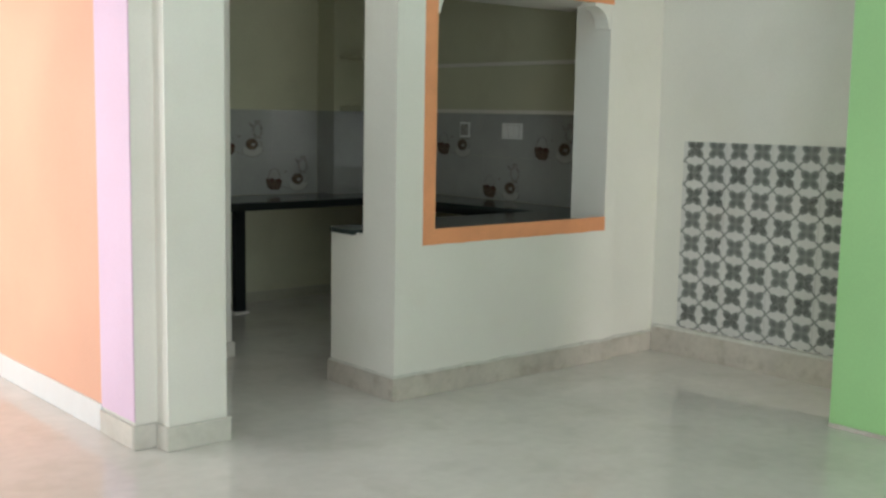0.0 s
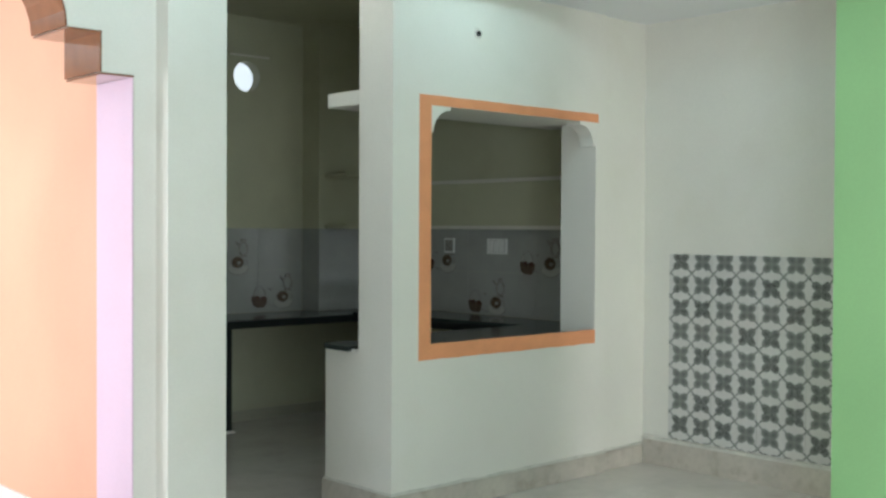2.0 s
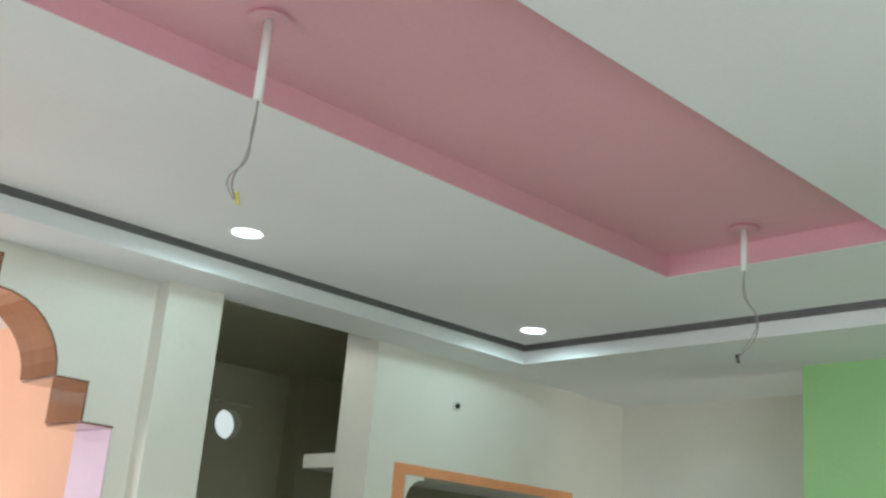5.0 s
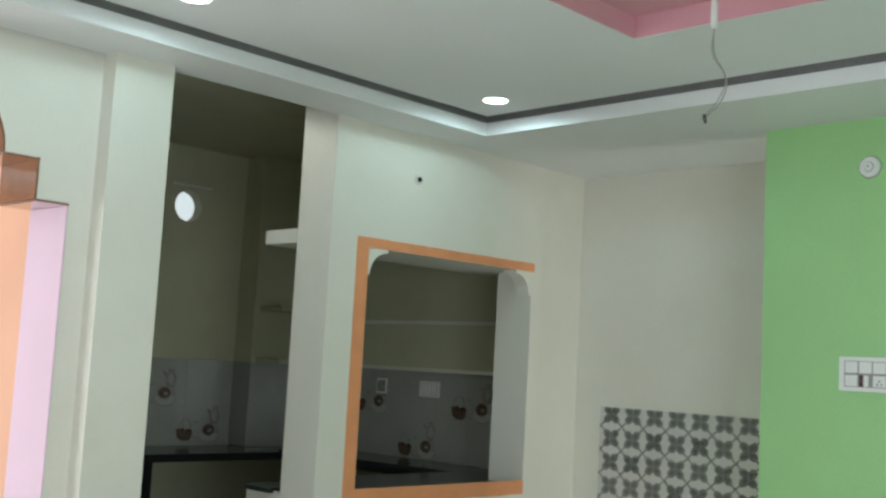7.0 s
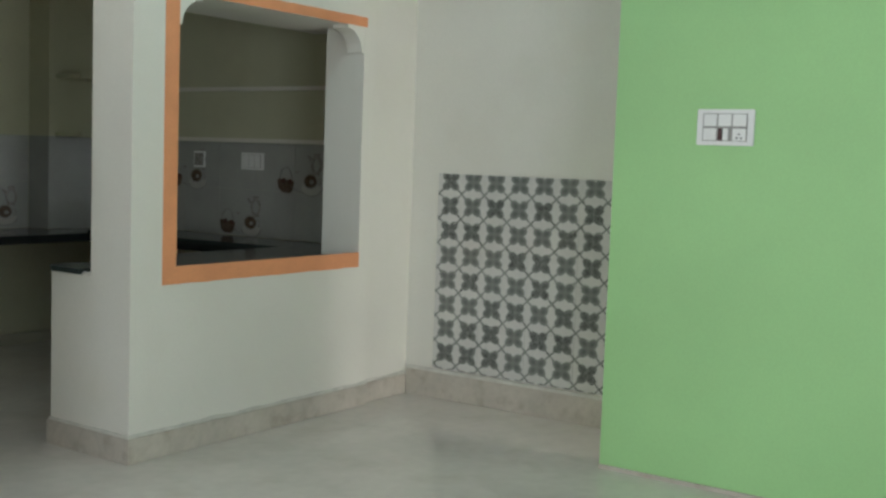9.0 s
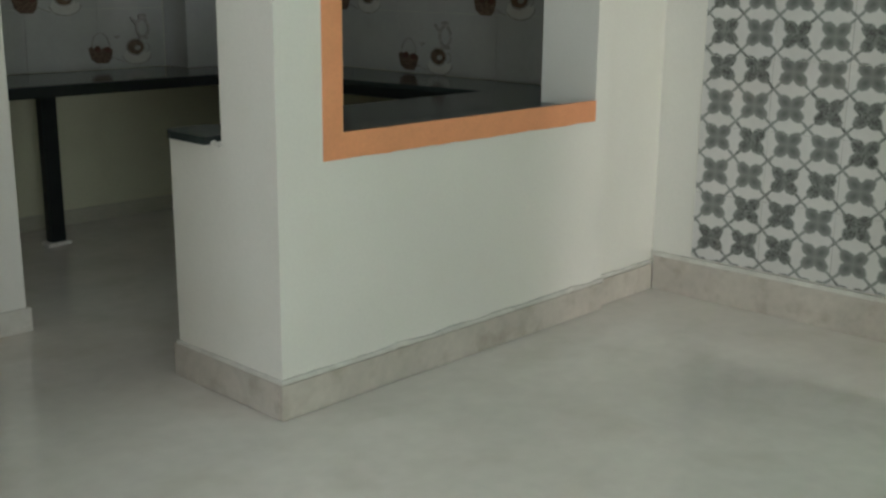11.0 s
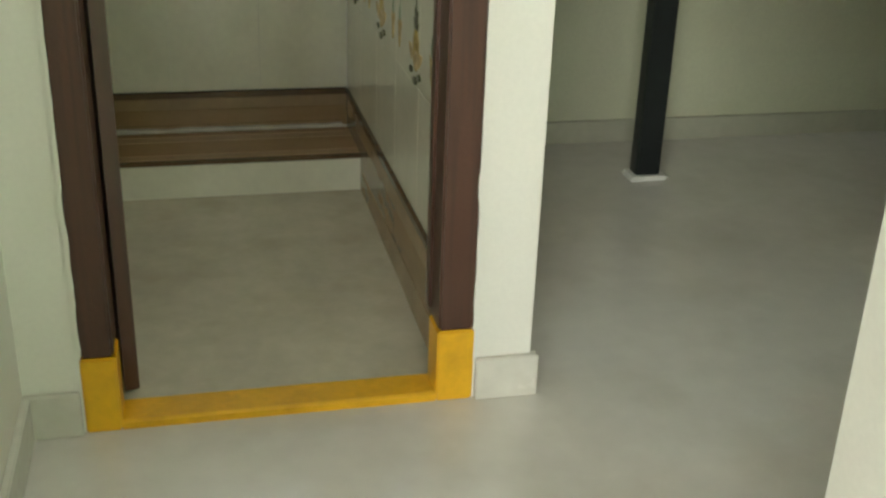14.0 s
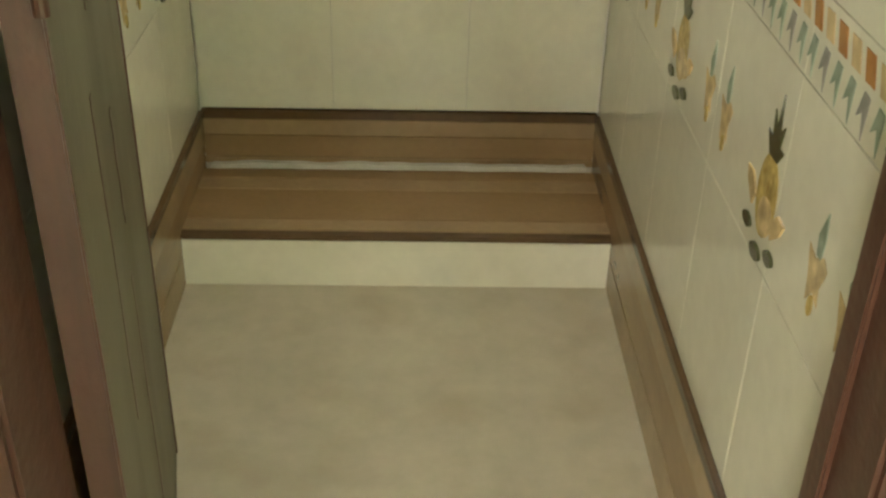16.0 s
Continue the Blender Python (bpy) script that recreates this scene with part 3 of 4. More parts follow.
def fan_hook(x, y, zb, wire_pts, tip):
    t = empty("fan_hook", x, y, ZT, "white fan down-rod with bare wires hanging from the tray", "fan hook", "fan hooks in the ceiling tray")
    child("plate", cylinder((x, y, ZT - .012), (x, y, ZT), .06, .05), TRAY, t, "painted ceiling plate")
    child("rod", cylinder((x, y, zb), (x, y, ZT - .012), .013), PLASTIC, t, smooth=True)
    w = tube([(x, y, zb + .02)] + [(x + a, y + b, z) for a, b, z in wire_pts], .0026, "wire", WIRE, t)
    tube([(x + .006, y, zb + .02)] + [(x + a + .012 * math.sin(i * 2.1), y + b + .008, z) for i, (a, b, z) in enumerate(wire_pts)], .0021, "wire", WIRE, t)
    a, b, z = wire_pts[-1]
    child("wire_tip", cylinder((x + a, y + b, z + .02), (x + a + .012, y + b, z - .012), .006), tip, t, "taped wire end")
    return t


fan_hook(4.67, 2.305, 2.955, [(.01, 0, 2.86), (.06, -.02, 2.78), (.05, -.02, 2.70), (-.02, .02, 2.60)], BLACK)
fan_hook(2.44, 2.42, 2.885, [(0, 0, 2.80), (-.008, .008, 2.72), (-.03, .02, 2.645), (-.018, .012, 2.60)], WIRE_Y)


def socket_plate(name, corner, along, w, h, normal, rows, label):
    """A modular switch plate: along and normal are unit axes; corner is lower left."""
    t = empty(name, *corner, label, "switchboard")
    A, Nn, Z = Vector(along), Vector(normal), Vector((0, 0, 1))

    def slab(u0, u1, v0, v1, d0, d1, bev=.002):
        bm = bmesh.new()
        bmesh.ops.create_cube(bm, size=1.0)
        for v in bm.verts:
            c = v.co + Vector((.5, .5, .5))
            v.co = A * (u0 + (u1 - u0) * c.x) + Z * (v0 + (v1 - v0) * c.z) + Nn * (d0 + (d1 - d0) * c.y)
        bmesh.ops.recalc_face_normals(bm, faces=bm.faces)
        bmesh.ops.bevel(bm, geom=bm.edges[:], offset=bev, segments=2, affect='EDGES')
        return bm
    part("plate", slab(0, w, 0, h, 0, .012, .004), PLASTIC, t)
    part("recess_frame", slab(w * .11, w * .89, h * .12, h * .88, .0125, .0145, .0004), WIRE, t, "grey inner frame")
    for u0, u1, v0, v1, m_, lab in rows:
        part("switch" if m_ is PLASTIC else "indicator", slab(w * u0, w * u1, h * v0, h * v1, .013, .019), m_, t, lab)
    return t


rowsA = [(.13, .36, .53, .86, PLASTIC, ""), (.385, .615, .53, .86, PLASTIC, ""), (.64, .87, .53, .86, PLASTIC, ""),
         (.13, .36, .14, .47, PLASTIC, ""), (.47, .56, .14, .47, PLASTIC, ""), (.385, .46, .14, .47, RED, "dark red indicator lens"), (.64, .87, .14, .47, PLASTIC, "")]
sb = socket_plate("switchboard", (XG - .0005, 2.54, 1.605), (0, -1, 0), .27, .165, (-1, 0, 0), rowsA, "white modular switchboard on the green wall")
for dy, dz in ((.205, .052), (.215, .035), (.195, .035)):
    part("socket_hole", cylinder((-.0185, -dy, dz), (-.0198, -dy, dz), .004, seg=12), BLACK, sb)


def wall_disc(x, y, z):
    t = empty("ceiling_rose", x, y, z, "round white electrical cover plate on the green wall", "cover plate")
    part("cover", cylinder((0, 0, 0), (-.02, 0, 0), .058, .046), PLASTIC, t, smooth=True)
    part("cap", cylinder((-.02, 0, 0), (-.032, 0, 0), .026, .020), PLASTIC, t, smooth=True)
    part("screw", cylinder((-.032, 0, 0), (-.034, 0, 0), .004, seg=10), BLACK, t)


wall_disc(XG, 2.40, 2.70)


def conduit(x, y, z, normal, label, size=.034):
    t = empty("wall_conduit", x, y, z, label, "conduit end")
    nn = Vector(normal)
    bm = bmesh.new()
    bmesh.ops.create_icosphere(bm, subdivisions=2, radius=size)
    for v in bm.verts:
        k = v.co.dot(nn)
        v.co -= nn * k * (.72 if k > 0 else .99)
        v.co += Vector((noise.noise(v.co * 60), noise.noise(v.co * 60 + Vector((5, 0, 0))), noise.noise(v.co * 60 + Vector((0, 7, 0))))) * .006
    part("plaster_patch", bm, PLASTER, t, "rough white plaster")
    part("pipe", cylinder(nn * .002, nn * .014, .015, seg=20), BLACK, t, "open dark pipe end")


conduit(5.443, WY, 2.685, (0, -1, 0), "open wiring pipe with plaster patch in the cream wall")
conduit(OX, 6.40, 2.66, (-1, 0, 0), "open wiring pipe with plaster patch in the orange wall", .052)

# ---- kitchen things ----
EX = 6.45                    # north end of the east worktop's front, which runs out of square
cap, CR = [], .06
for i in range(9):
    a = math.pi - i / 8 * math.pi / 2
    cap.append((PX - .018 + CR + CR * math.cos(a), 5.315 - CR + CR * math.sin(a)))
top = empty("worktop", 6.0, 6.3, .86, "black granite kitchen worktop in a U round the walls", "worktop")
child("cap_slab", prism(cap + [(5.0, 5.315), (5.0, 5.05), (PX - .018, 5.05)], 'z', .878, .905), GRANITE, top, "rounded granite end on the half wall")
child("slab", boxes((PX + .05, 6.6395, WB + .001, 5.049, .878, .90)), GRANITE, top)
child("slab", boxes((5.001, 6.6395, 5.0495, 5.315, .878, .90)), GRANITE, top)
child("slab", boxes((5.26, 6.6395, 5.3155, 5.45, .878, .90)), GRANITE, top)
child("slab", prism([(6.64, WB + .001), (KE - .01, WB + .001), (KE - .01, 7.143), (EX, 7.143), (6.64, 5.45)], 'z', .878, .90), GRANITE, top)
child("slab", boxes((4.68, KE - .01, 7.191, KN - .01, .855, .879)), GRANITE, top)
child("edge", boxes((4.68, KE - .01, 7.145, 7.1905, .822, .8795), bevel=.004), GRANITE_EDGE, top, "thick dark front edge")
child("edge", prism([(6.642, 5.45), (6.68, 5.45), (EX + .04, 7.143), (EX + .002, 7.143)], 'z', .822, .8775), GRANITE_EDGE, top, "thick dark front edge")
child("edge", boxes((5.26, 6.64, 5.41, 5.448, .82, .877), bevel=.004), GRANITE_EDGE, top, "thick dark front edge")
child("sill_slab", boxes((IX0 + .002, IX1 - .002, WY + .02, WB, ZS - .028, ZS + .0), bevel=.003), GRANITE, top, "granite laid through the serving opening")


def stone_leg(x, y, w, d, h):
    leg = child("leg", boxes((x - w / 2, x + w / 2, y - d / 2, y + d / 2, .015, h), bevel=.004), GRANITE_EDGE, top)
    bm = bmesh.new()
    box(bm, x - w * .75, x + w * .75, y - d * .8, y + d * .8, 0, .018, bevel=.007)
    for v in bm.verts:
        v.co += Vector((noise.noise(v.co * 40), noise.noise(v.co * 40 + Vector((3, 0, 0))), 0)) * .012
    part("mortar_foot", bm, PLASTER, leg, "rough white mortar foot")


stone_leg(5.465, 7.45, .085, .06, .856)
stone_leg(EX + .075, 7.03, .06, .085, .877)
bm = bmesh.new()
for k in range(5):
    bmesh.ops.create_icosphere(bm, subdivisions=2, radius=.009, matrix=Matrix.Translation((PX + .002, WB - .004 + .014 * k, .884 + .006 * math.sin(k * 2.3))) @ Matrix.Diagonal((.6, 1.6, .55, 1)))
for v in bm.verts:
    v.co += Vector((noise.noise(v.co * 70), noise.noise(v.co * 70 + Vector((3, 0, 0))), noise.noise(v.co * 70 + Vector((0, 4, 0))))) * .006
setting("mortar_lump", bm, PLASTER, "rough white mortar where the granite meets the pier", "mortar")
setting("wall_under_worktop", boxes((4.70, 5.02, 7.36, KN - .017, 0, .80)), KPAINT, "cream masonry support under the worktop", "wall")

for z_, d_ in ((1.567, .05), (1.93, .035)):
    setting("shelf_slab", boxes((KE - d_, KE - .001, WB + .30, 7.59, z_, z_ + .028), bevel=.003), CREAM, "thin olive concrete ledge along the kitchen wall", "shelf")
for z_ in (1.567, 1.99):
    setting("shelf_corner", boxes((6.50, KE - .055, 7.30, 7.598, z_, z_ + .03), bevel=.003), KPAINT, "olive concrete corner shelf of the kitchen", "shelf")
# cream strip stands in for the light along the lintel
setting("lintel_lit_line", boxes((5.74, 6.10, KN - .03, KN - .001, 2.955, 2.968), bevel=.003), CREAM, "thin cream strip for the lit lintel line above the round vent hole", "shelf")
setting("shelf_loft", boxes((PX, KE - .36, WB + .001, 5.275, 2.255, 2.335), bevel=.003), CREAM, "cream loft slab over the serving opening", "shelf")


def ellipse(cx, cz, rx, rz, n=20, a0=0.0, a1=2 * math.pi):
    return [(cx + rx * math.cos(a0 + (a1 - a0) * i / n), cz + rz * math.sin(a0 + (a1 - a0) * i / n)) for i in range(n + (0 if a1 - a0 > 6.2 else 1))]


def arc_band(cx, cz, rx, rz, th, a0, a1, n=16):
    o = ellipse(cx, cz, rx, rz, n, a0, a1)
    i = ellipse(cx, cz, rx - th, rz - th, n, a0, a1)
    return o[:n + 1] + list(reversed(i[:n + 1]))


def print_on(wall, shapes, name, label, at_u, at_z, plane, axis, sgn, k=1.0):
    """Printed motif on a glazed tile: thin raised glaze shapes. axis: the wall's normal axis."""
    t = empty(name, *((at_u, plane, at_z) if axis == 'y' else (plane, at_u, at_z)), label, "tile print", "printed motifs on the wall tiles")
    for i, (nm, o, m_) in enumerate(shapes):
        d = sgn * (.0006 + .0005 * i)
        pts_ = [((p[0] if axis == 'y' else -sgn * p[0] * -1) * k, p[1] * k) for p in o]
        part(nm, prism(pts_, axis, min(0, d), max(0, d)), m_, t)
    return t


KITCHEN_SET = [("saucer", [(.0, -.028), (.02, -.052), (.07, -.062), (.125, -.056), (.158, -.03), (.15, .0), (.02, .004)], CUPW),
               ("saucer_rim", arc_band(.08, -.012, .084, .055, .007, 3.3, 6.2), POTG),
               ("cup", [(.028, .045), (.034, -.012), (.058, -.034), (.092, -.034), (.116, -.008), (.122, .045)], CUPW),
               ("cup_rim", arc_band(.075, .02, .053, .044, .007, 0, 6.2), POTG), ("drink", ellipse(.075, .02, .045, .036), CUPD), ("foam", ellipse(.085, .016, .017, .012, 12), POTG),
               ("cup_handle", arc_band(.132, .016, .022, .024, .005, -1.5, 1.6, 10), POTG),
               ("basket", [(-.160, .022), (-.148, -.03), (-.12, -.050), (-.062, -.052), (-.042, -.032), (-.032, .012), (-.046, .020), (-.062, .012), (-.078, .024), (-.096, .014), (-.112, .030), (-.128, .018), (-.142, .030)], BASKET),
               ("basket_rim", [(-.158, .006), (-.034, -.004), (-.036, -.010), (-.157, .0)], CUPD),
               ("fruit", ellipse(-.06, .012, .018, .015, 12), FRUITR), ("fruit", ellipse(-.112, .018, .016, .014, 12), FRUITR),
               ("basket_handle", arc_band(-.094, .018, .050, .078, .004, .15, 3.0), POTG),
               ("spoon", [(-.04, -.020), (.02, -.044), (.022, -.049), (-.036, -.026)], POTG),
               ("pot", arc_band(.118, .112, .040, .052, .014, 0, 6.2), POTG), ("pot_lid", ellipse(.118, .168, .024, .012, 12), POTG),
               ("pot_foot", [(.088, .066), (.148, .066), (.142, .056), (.094, .056)], POTG), ("spout", [(.082, .12), (.05, .16), (.058, .166), (.092, .14)], POTG),
               ("glass", [(-.006, .062), (-.024, .078), (.014, .078)], POTG)]


APART = {"saucer", "saucer_rim", "cup", "cup_rim", "drink", "foam", "cup_handle", "pot", "pot_lid", "pot_foot", "spout"}
KITCHEN_SET = [(nm, [(x + (.02 if nm in APART else 0), z) for x, z in o], m_) for nm, o, m_ in KITCHEN_SET]


# glazed kitchen tiles, two courses
def tile_field(owner, plane, axis, sgn, u0, u1, z0, z1, nu, nz, th, material, joint=.003, name="tile"):
    du, dz = (u1 - u0) / nu, (z1 - z0) / nz
    bm = bmesh.new()
    hu, hz = du / 2 - joint / 2, dz / 2 - joint / 2
    lo, hi = (0, sgn * th) if sgn > 0 else (sgn * th, 0)
    dims = (-hu, hu, lo, hi, -hz, hz) if axis == 'y' else (lo, hi, -hu, hu, -hz, hz)
    box(bm, *dims, bevel=.0006)
    me = bpy.data.meshes.new(name)
    bm.to_mesh(me)
    bm.free()
    me.materials.append(material)
    for i in range(nu):
        for j in range(nz):
            ob = new(name, me)
            u, z = u0 + du * (i + .5), z0 + dz * (j + .5)
            ob.location = (u, plane, z) if axis == 'y' else (plane, u, z)
            ob.parent = owner


for cu_, z_ in ((6.055, .985), (5.62, 1.275)):
    print_on(None, KITCHEN_SET, "tile_print", "printed fruit basket and cup on a glazed kitchen tile", cu_ + .075, z_ - .01, KN - .0085, 'y', -1, 1.2)
for cu_, z_ in ((6.36, .985), (5.80, 1.30), (6.92, 1.30)):
    print_on(None, KITCHEN_SET, "tile_print", "printed fruit basket and cup on a glazed kitchen tile", cu_ - .08, z_ - .01, KE - .0085, 'x', -1, 1.2)

hookp = empty("wall_hook", 5.45, KN, 1.33, "black metal bracket with a small hook on the kitchen tiles", "hook")
child("bar", boxes((5.36, 5.55, KN - .035, KN - .0085, 1.325, 1.36), bevel=.004), BLACK, hookp)
child("hook", cylinder((5.41, KN - .02, 1.325), (5.41, KN - .02, 1.26), .005, seg=10), BLACK, hookp)
child("hook_tip", cylinder((5.41, KN - .02, 1.262), (5.43, KN - .02, 1.262), .005, seg=10), BLACK, hookp)
rowsB = [(.13, .36, .14, .86, PLASTIC, ""), (.385, .615, .14, .86, PLASTIC, ""), (.64, .87, .14, .86, PLASTIC, "")]
socket_plate("switchboard", (KE - .009, 6.26, 1.375), (0, -1, 0), .22, .12, (-1, 0, 0), rowsB, "white switch plate on the glazed kitchen tiles")

socket_plate("switchboard", (KE - .009, 6.75, 1.375), (0, -1, 0), .12, .12, (-1, 0, 0), [(.16, .48, .14, .86, POTG, "grey switch"), (.52, .84, .14, .86, POTG, "grey switch")], "small grey switch plate on the glazed kitchen tiles")

# ---- bathroom things ----
frame_ = empty("door_frame", 4.13, BY0, 0, "dark brown wooden door frame with yellow painted feet", "door frame")
child("jamb", boxes((3.730, 3.793, BY0 - .004, 6.27, .17, 2.0), bevel=.005), FRAME_WOOD, frame_)
child("jamb", boxes((4.455, 4.530, BY0 - .004, 6.27, .17, 2.0), bevel=.005), FRAME_WOOD, frame_)
child("head", boxes((3.730, 4.530, BY0 - .004, 6.27, 2.0, 2.07), bevel=.005), FRAME_WOOD, frame_)
child("foot", boxes((3.727, 3.798, BY0 - .006, 6.25, 0, .169), bevel=.004), YELLOW, frame_, "yellow painted foot of the frame")
child("foot", boxes((4.453, 4.533, BY0 - .006, 6.25, 0, .169), bevel=.004), YELLOW, frame_, "yellow painted foot of the frame")
child("stop", boxes((4.448, 4.455, 6.235, 6.27, .19, 2.0), bevel=.002), FRAME_WOOD, frame_)
sill = prism([(BY0 - .003, 0), (BY0 - .003, .016), (BY0 + .004, .020), (6.25, .018), (6.258, 0)], 'x', 3.798, 4.453)
child("threshold", sill, YELLOW, frame_, "yellow painted threshold")

for x_ in (3.7235, 4.5285):
    child("plaster_edge", ragged(boxes((x_, x_ + .008, BY0 - .0085, BY0 - .0042, .172, 2.0)), 'z', .005, 90, 11), CREAM, frame_, "uneven white paint and plaster along the frame")
DW = .62
door = empty("bathroom_door", 3.829, 6.282, .022, "worn grey-brown bathroom door leaf with dark scratches, standing open", "door")
ang = radians(100.8)
rot = Matrix.Rotation(ang, 4, 'Z')


def leaf(bm):
    bm.transform(rot)
    return bm


part("leaf", leaf(boxes((.012, DW, .002, .027, 0, 1.92), bevel=.002)), LEAF, door)
part("edge", leaf(boxes((0, .0115, -.001, .030, 0, 1.92), bevel=.002)), FRAME_WOOD, door, "dark brown painted edge")
part("edge", leaf(boxes((DW + .0005, DW + .010, .000, .029, 0, 1.92), bevel=.002)), FRAME_WOOD, door, "dark brown painted edge")
for x_, z0_, z1_, w_ in ((.21, .42, .80, .016), (.34, .08, .52, .010), (.36, .58, .72, .018), (.28, .86, 1.02, .014)):
    pts_ = [(x_ + .010 * noise.noise(Vector((z0_ + (z1_ - z0_) * k / 8 * 9, x_ * 30, 0))), z0_ + (z1_ - z0_) * k / 8, w_ * (.25 + .75 * abs(noise.noise(Vector((k * 1.7, x_ * 50, 2)))) + .2 * (k % 3))) for k in range(9)]
    part("scratch", leaf(prism([(x - w / 2, z) for x, z, w in pts_] + [(x + w / 2, z) for x, z, w in reversed(pts_)], 'y', .0012, .0021)), FRAME_WOOD, door, "dark gouge in the laminate")
for z_ in (.95, 1.65):
    part("hinge", leaf(cylinder((-.004, .0, z_), (-.004, .0, z_ + .1), .006, seg=12)), FRAME_WOOD, door, "brown painted hinge")

# raised ledge at the end
ledge = empty("bath_ledge", 4.06, 7.5, .03, "low brown tiled ledge at the end wall with a cream riser", "ledge", kind="structure")
LA, LB = BX0 + .001, BX1 - .001
child("riser", boxes((LA, LB, 7.388, 7.405, .02, .136), bevel=.002), BATHTILE, ledge, "cream riser")
child("fill", boxes((LA, LB, 7.406, 7.69, .02, .13)), GROUT, ledge)
child("nosing", boxes((LA, LB, 7.382, 7.407, .1365, .147), bevel=.003), BROWN_DARK, ledge, "dark brown edge tile")
child("tread_tile", boxes((LA, LB, 7.4085, 7.450, .131, .1475), bevel=.002), BROWN_LIGHT, ledge)
child("tread_tile", boxes((LA, LB, 7.4505, 7.575, .131, .148), bevel=.002), BROWN_TILE, ledge)
child("tread_tile", boxes((LA, LB, 7.5755, 7.625, .131, .1485), bevel=.002), BROWN_LIGHT, ledge)
child("tread_tile", boxes((LA, LB, 7.6255, 7.670, .131, .149), bevel=.002), BROWN_TILE, ledge)
bm = boxes((BX0 + .02, BX1 - .02, 7.664, 7.688, .149, .160), bevel=.004)
bmesh.ops.subdivide_edges(bm, edges=[ed for ed in bm.edges if abs(ed.verts[0].co.x - ed.verts[1].co.x) > .3], cuts=40)
for v in bm.verts:
    v.co.z += .006 * noise.noise(Vector((v.co.x * 14, 0, 0))) if v.co.z > .155 else 0
    v.co.y += .010 * noise.noise(Vector((v.co.x * 11, 5, 0))) if v.co.y < 7.675 else 0
child("mortar_bead", bm, GROUT, ledge, "uneven white cement bead")


def border(name, dims_of, label):
    t = empty(name, 4.06, 7.0, .1, label, "tile border", kind="structure")
    for z0, z1, m_, d in dims_of[1]:
        child("border_tile", boxes(dims_of[0](z0, z1, d), bevel=.002), m_, t)
    return t


back_rows = [(.149, .166, BROWN_LIGHT, .010), (.1665, .218, BROWN_TILE, .008), (.2185, .256, BROWN_LIGHT, .011), (.2565, .276, BROWN_DARK, .014)]
border("tile_border_back", (lambda a, b, d: (BX0 + .004, BX1 - .004, BY1 + .006 - d - .004, BY1 + .005, a, b), back_rows), "brown moulded tile border on the end wall")
side_rows = [(.008, .10, BROWN_LIGHT, .008), (.1005, .20, BROWN_TILE, .008), (.2005, .256, BROWN_LIGHT, .010), (.2565, .276, BROWN_DARK, .013)]
border("tile_border_east", (lambda a, b, d: (BX1 + .006 - d - .004, BX1 + .005, 6.272, BY1 - .012, a, b), side_rows), "brown moulded tile border along the side wall")
border("tile_border_west", (lambda a, b, d: (BX0 - .005, BX0 - .006 + d + .004, 6.272, BY1 - .012, a, b), side_rows), "brown moulded tile border along the side wall")

# printed pineapples and fruit
PINE = [("pineapple", ellipse(0, 0, .030, .044), PINEY), ("shade", ellipse(.006, -.020, .022, .020, 14), FRUITO),
        ("crown", [(-.012, .040), (-.026, .060), (-.012, .058), (-.016, .084), (-.004, .070), (.001, .105), (.007, .070), (.018, .080), (.012, .056), (.026, .056), (.012, .040)], PINEG),
        ("leaf", [(-.028, -.012), (-.045, .004), (-.064, .004), (-.058, -.010), (-.036, -.028)], FRUITO), ("leaf", [(.028, -.012), (.044, .002), (.064, .0), (.056, -.014), (.034, -.030)], FRUITO),
        ("seed", ellipse(-.040, -.047, .014, .007, 14), PINEG), ("seed", ellipse(.0, -.062, .016, .008, 14), PINEG), ("seed", ellipse(.040, -.047, .013, .007, 14), PINEG)]
FRUIT = [("fruit", [(-.024, .024), (-.006, .018), (.012, .028), (.024, .020), (.014, -.002), (.018, -.018), (.002, -.012), (-.010, -.026), (-.014, -.004)], FRUITO),
         ("leaf", [(-.004, .022), (-.008, .040), (.004, .066), (.008, .040), (.006, .022)], TEAL), ("stem", ellipse(.004, -.024, .006, .010, 10), PINEY)]


def motif_row(plane, axis, sgn, pines, lo, hi, z):
    """A pineapple every 0.46 m with two small fruits between."""
    for i in range(pines[1]):
        u0 = pines[0] + i * .46
        for off, kind in ((0, PINE), (-.172, FRUIT), (-.262, FRUIT)):
            if lo < u0 + off < hi:
                print_on(None, kind, "tile_print", "printed pineapple on a cream bathroom tile" if kind is PINE else "small printed fruit on a cream bathroom tile",
                         u0 + off, z, plane, axis, sgn, 1.15)


motif_row(BX1 - .0025, 'x', -1, (6.595, 4), 6.32, 7.66, .668)
motif_row(BY1 - .0025, 'y', -1, (3.80, 3), 3.68, 4.45, .66)
motif_row(BX0 + .0025, 'x', 1, (6.55, 4), 6.36, 7.66, .665)


def rope_border(plane, axis, sgn, u0, u1):
    t = empty("printed_border", *((u0, plane, .88) if axis == 'y' else (plane, u0, .88)), "orange rope and green leaf printed border strip", "tile border", kind="structure")
    n = int((u1 - u0) / .036)
    for i in range(n):
        u = u0 + i * .036
        d = sgn * .001
        lo, hi = min(0, d), max(0, d)
        off = (u - u0)
        part("rope_twist", prism([(off, .0), (off + .022, .0), (off + .034, .026), (off + .012, .026)], axis, lo, hi), ROPE_A if i % 2 else ROPE_B, t)
        part("foliage", prism([(off + .004, -.01), (off + .018, -.008), (off + .026, -.034), (off + .014, -.026), (off + .006, -.05)], axis, lo, hi), TEAL if i % 3 else POTG, t)


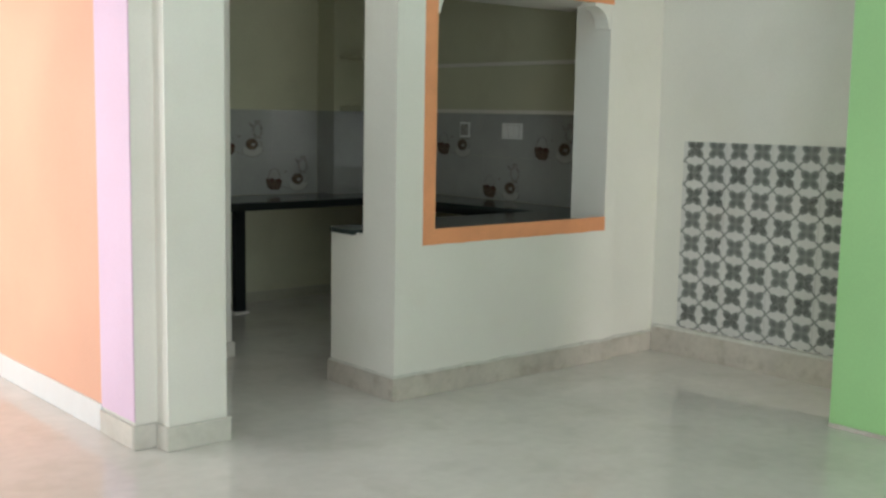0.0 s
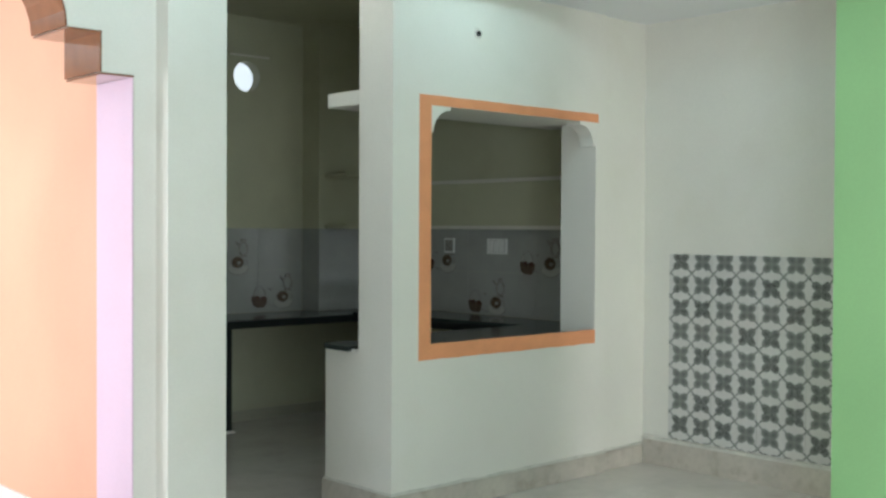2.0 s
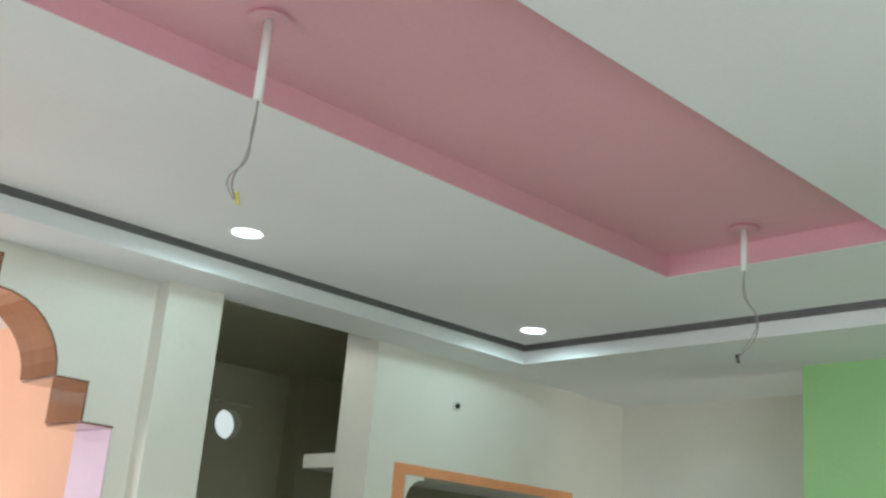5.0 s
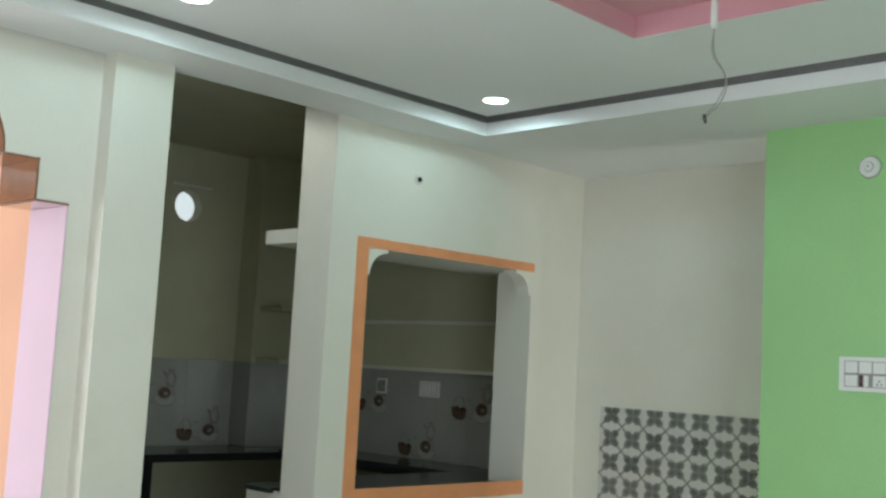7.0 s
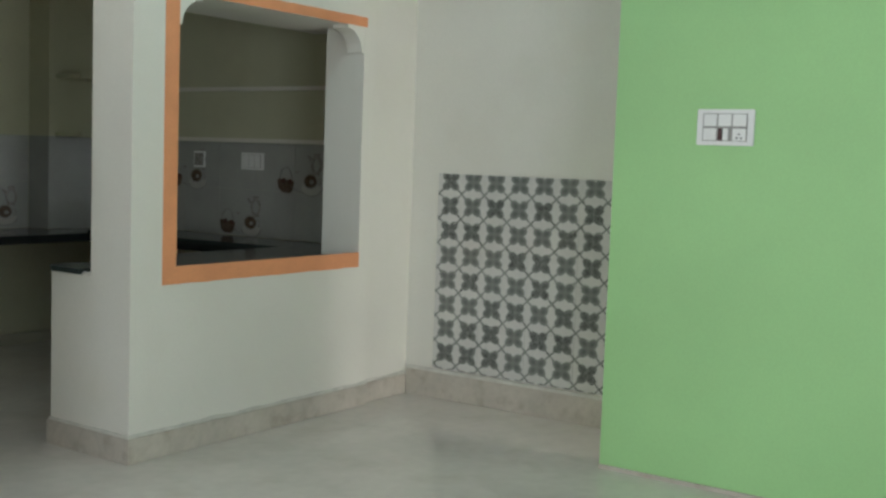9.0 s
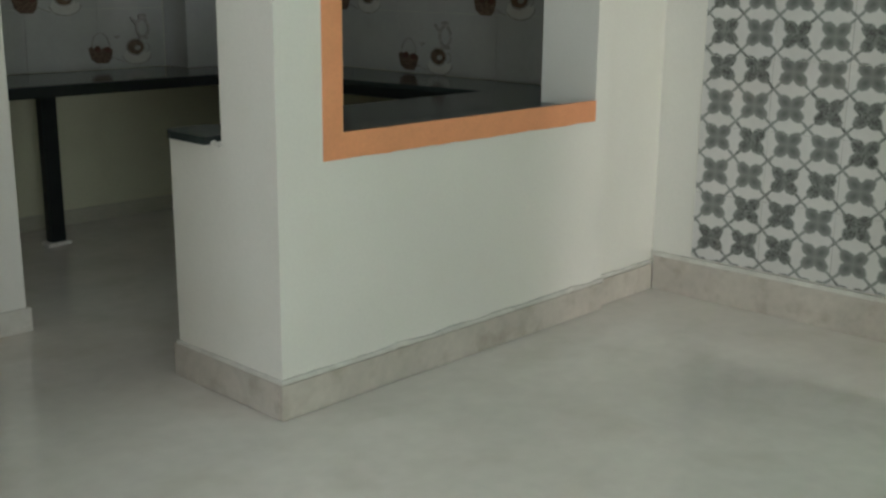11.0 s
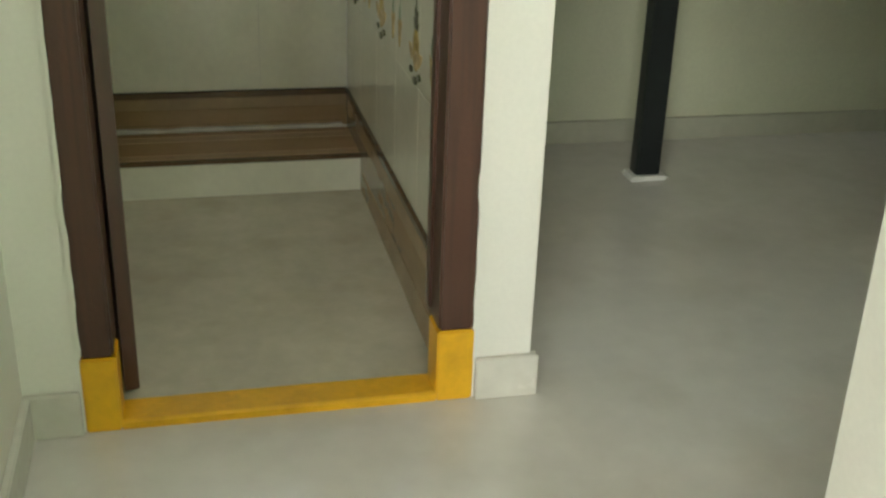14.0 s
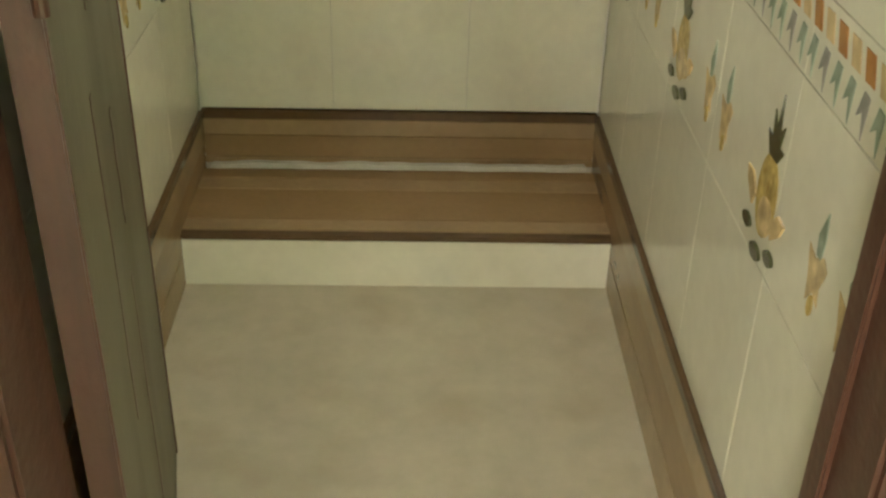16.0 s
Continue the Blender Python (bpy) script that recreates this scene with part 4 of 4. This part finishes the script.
rope_border(BX1 - .0025, 'x', -1, 6.28, 7.69)
rope_border(BY1 - .0025, 'y', -1, 3.64, 4.475)

out = empty("pipe_outlet", 4.125, BY1 - .002, 1.045, "capless water pipe outlet in the bathroom end wall", "pipe outlet")
part("flange", cylinder((0, 0, 0), (0, -.008, 0), .034, .028), PLASTER, out, "white plaster ring", smooth=True)
part("pipe", cylinder((0, -.008, -.008), (0, -.012, -.008), .016, seg=18), BLACK, out, "dark open pipe end")

# ---- tiles, piece by piece ----
tw = empty("tile_panel_patterned", XT, 3.8, .19, "patterned grey and white ceramic tiles on the dining wall", "tile panel", kind="structure")
tw.location = (0, 0, 0)
tile_field(tw, XT - .001, 'x', -1, 2.855, 4.505, .19, 1.41, 5, 4, .009, PATTERN, joint=.0015)
kt = empty("kitchen_tiles", 0, 0, 0, "glazed beige kitchen wall tiles", "wall tiles", kind="structure")
tile_field(kt, KN, 'y', -1, 4.70, 6.44, .881, 1.565, 4, 2, .008, DADO, joint=.0015)
tile_field(kt, KE, 'x', -1, 5.02, 7.58, .902, 1.565, 7, 2, .008, DADO, joint=.0015)
bt = empty("bathroom_tiles", 0, 0, 0, "glazed cream bathroom wall tiles", "wall tiles", kind="structure")
for z0_, z1_, nz_ in ((.278, .585, 1), (.585, .825, 1), (.825, .915, 1), (.915, 1.29, 1), (1.29, 2.06, 2)):
    tile_field(bt, BX1 + .005, 'x', -1, 6.272, 7.696, z0_, z1_, 5, nz_, .007, BATHTILE, joint=.0015)
    tile_field(bt, BX0 - .005, 'x', 1, 6.272, 7.696, z0_, z1_, 5, nz_, .007, BATHTILE, joint=.0015)
for z0_, z1_ in ((.278, .585), (.585, .825), (.825, .915), (.915, 1.35), (1.872, 2.06)):
    tile_field(bt, BY1 + .005, 'y', -1, 3.635, 4.480, z0_, z1_, 3, 1, .007, BATHTILE, joint=.0015)
for u0_, u1_ in ((3.635, 3.874), (4.346, 4.480)):
    tile_field(bt, BY1 + .005, 'y', -1, u0_, u1_, 1.35, 1.872, 1, 1, .007, BATHTILE, joint=.0015)
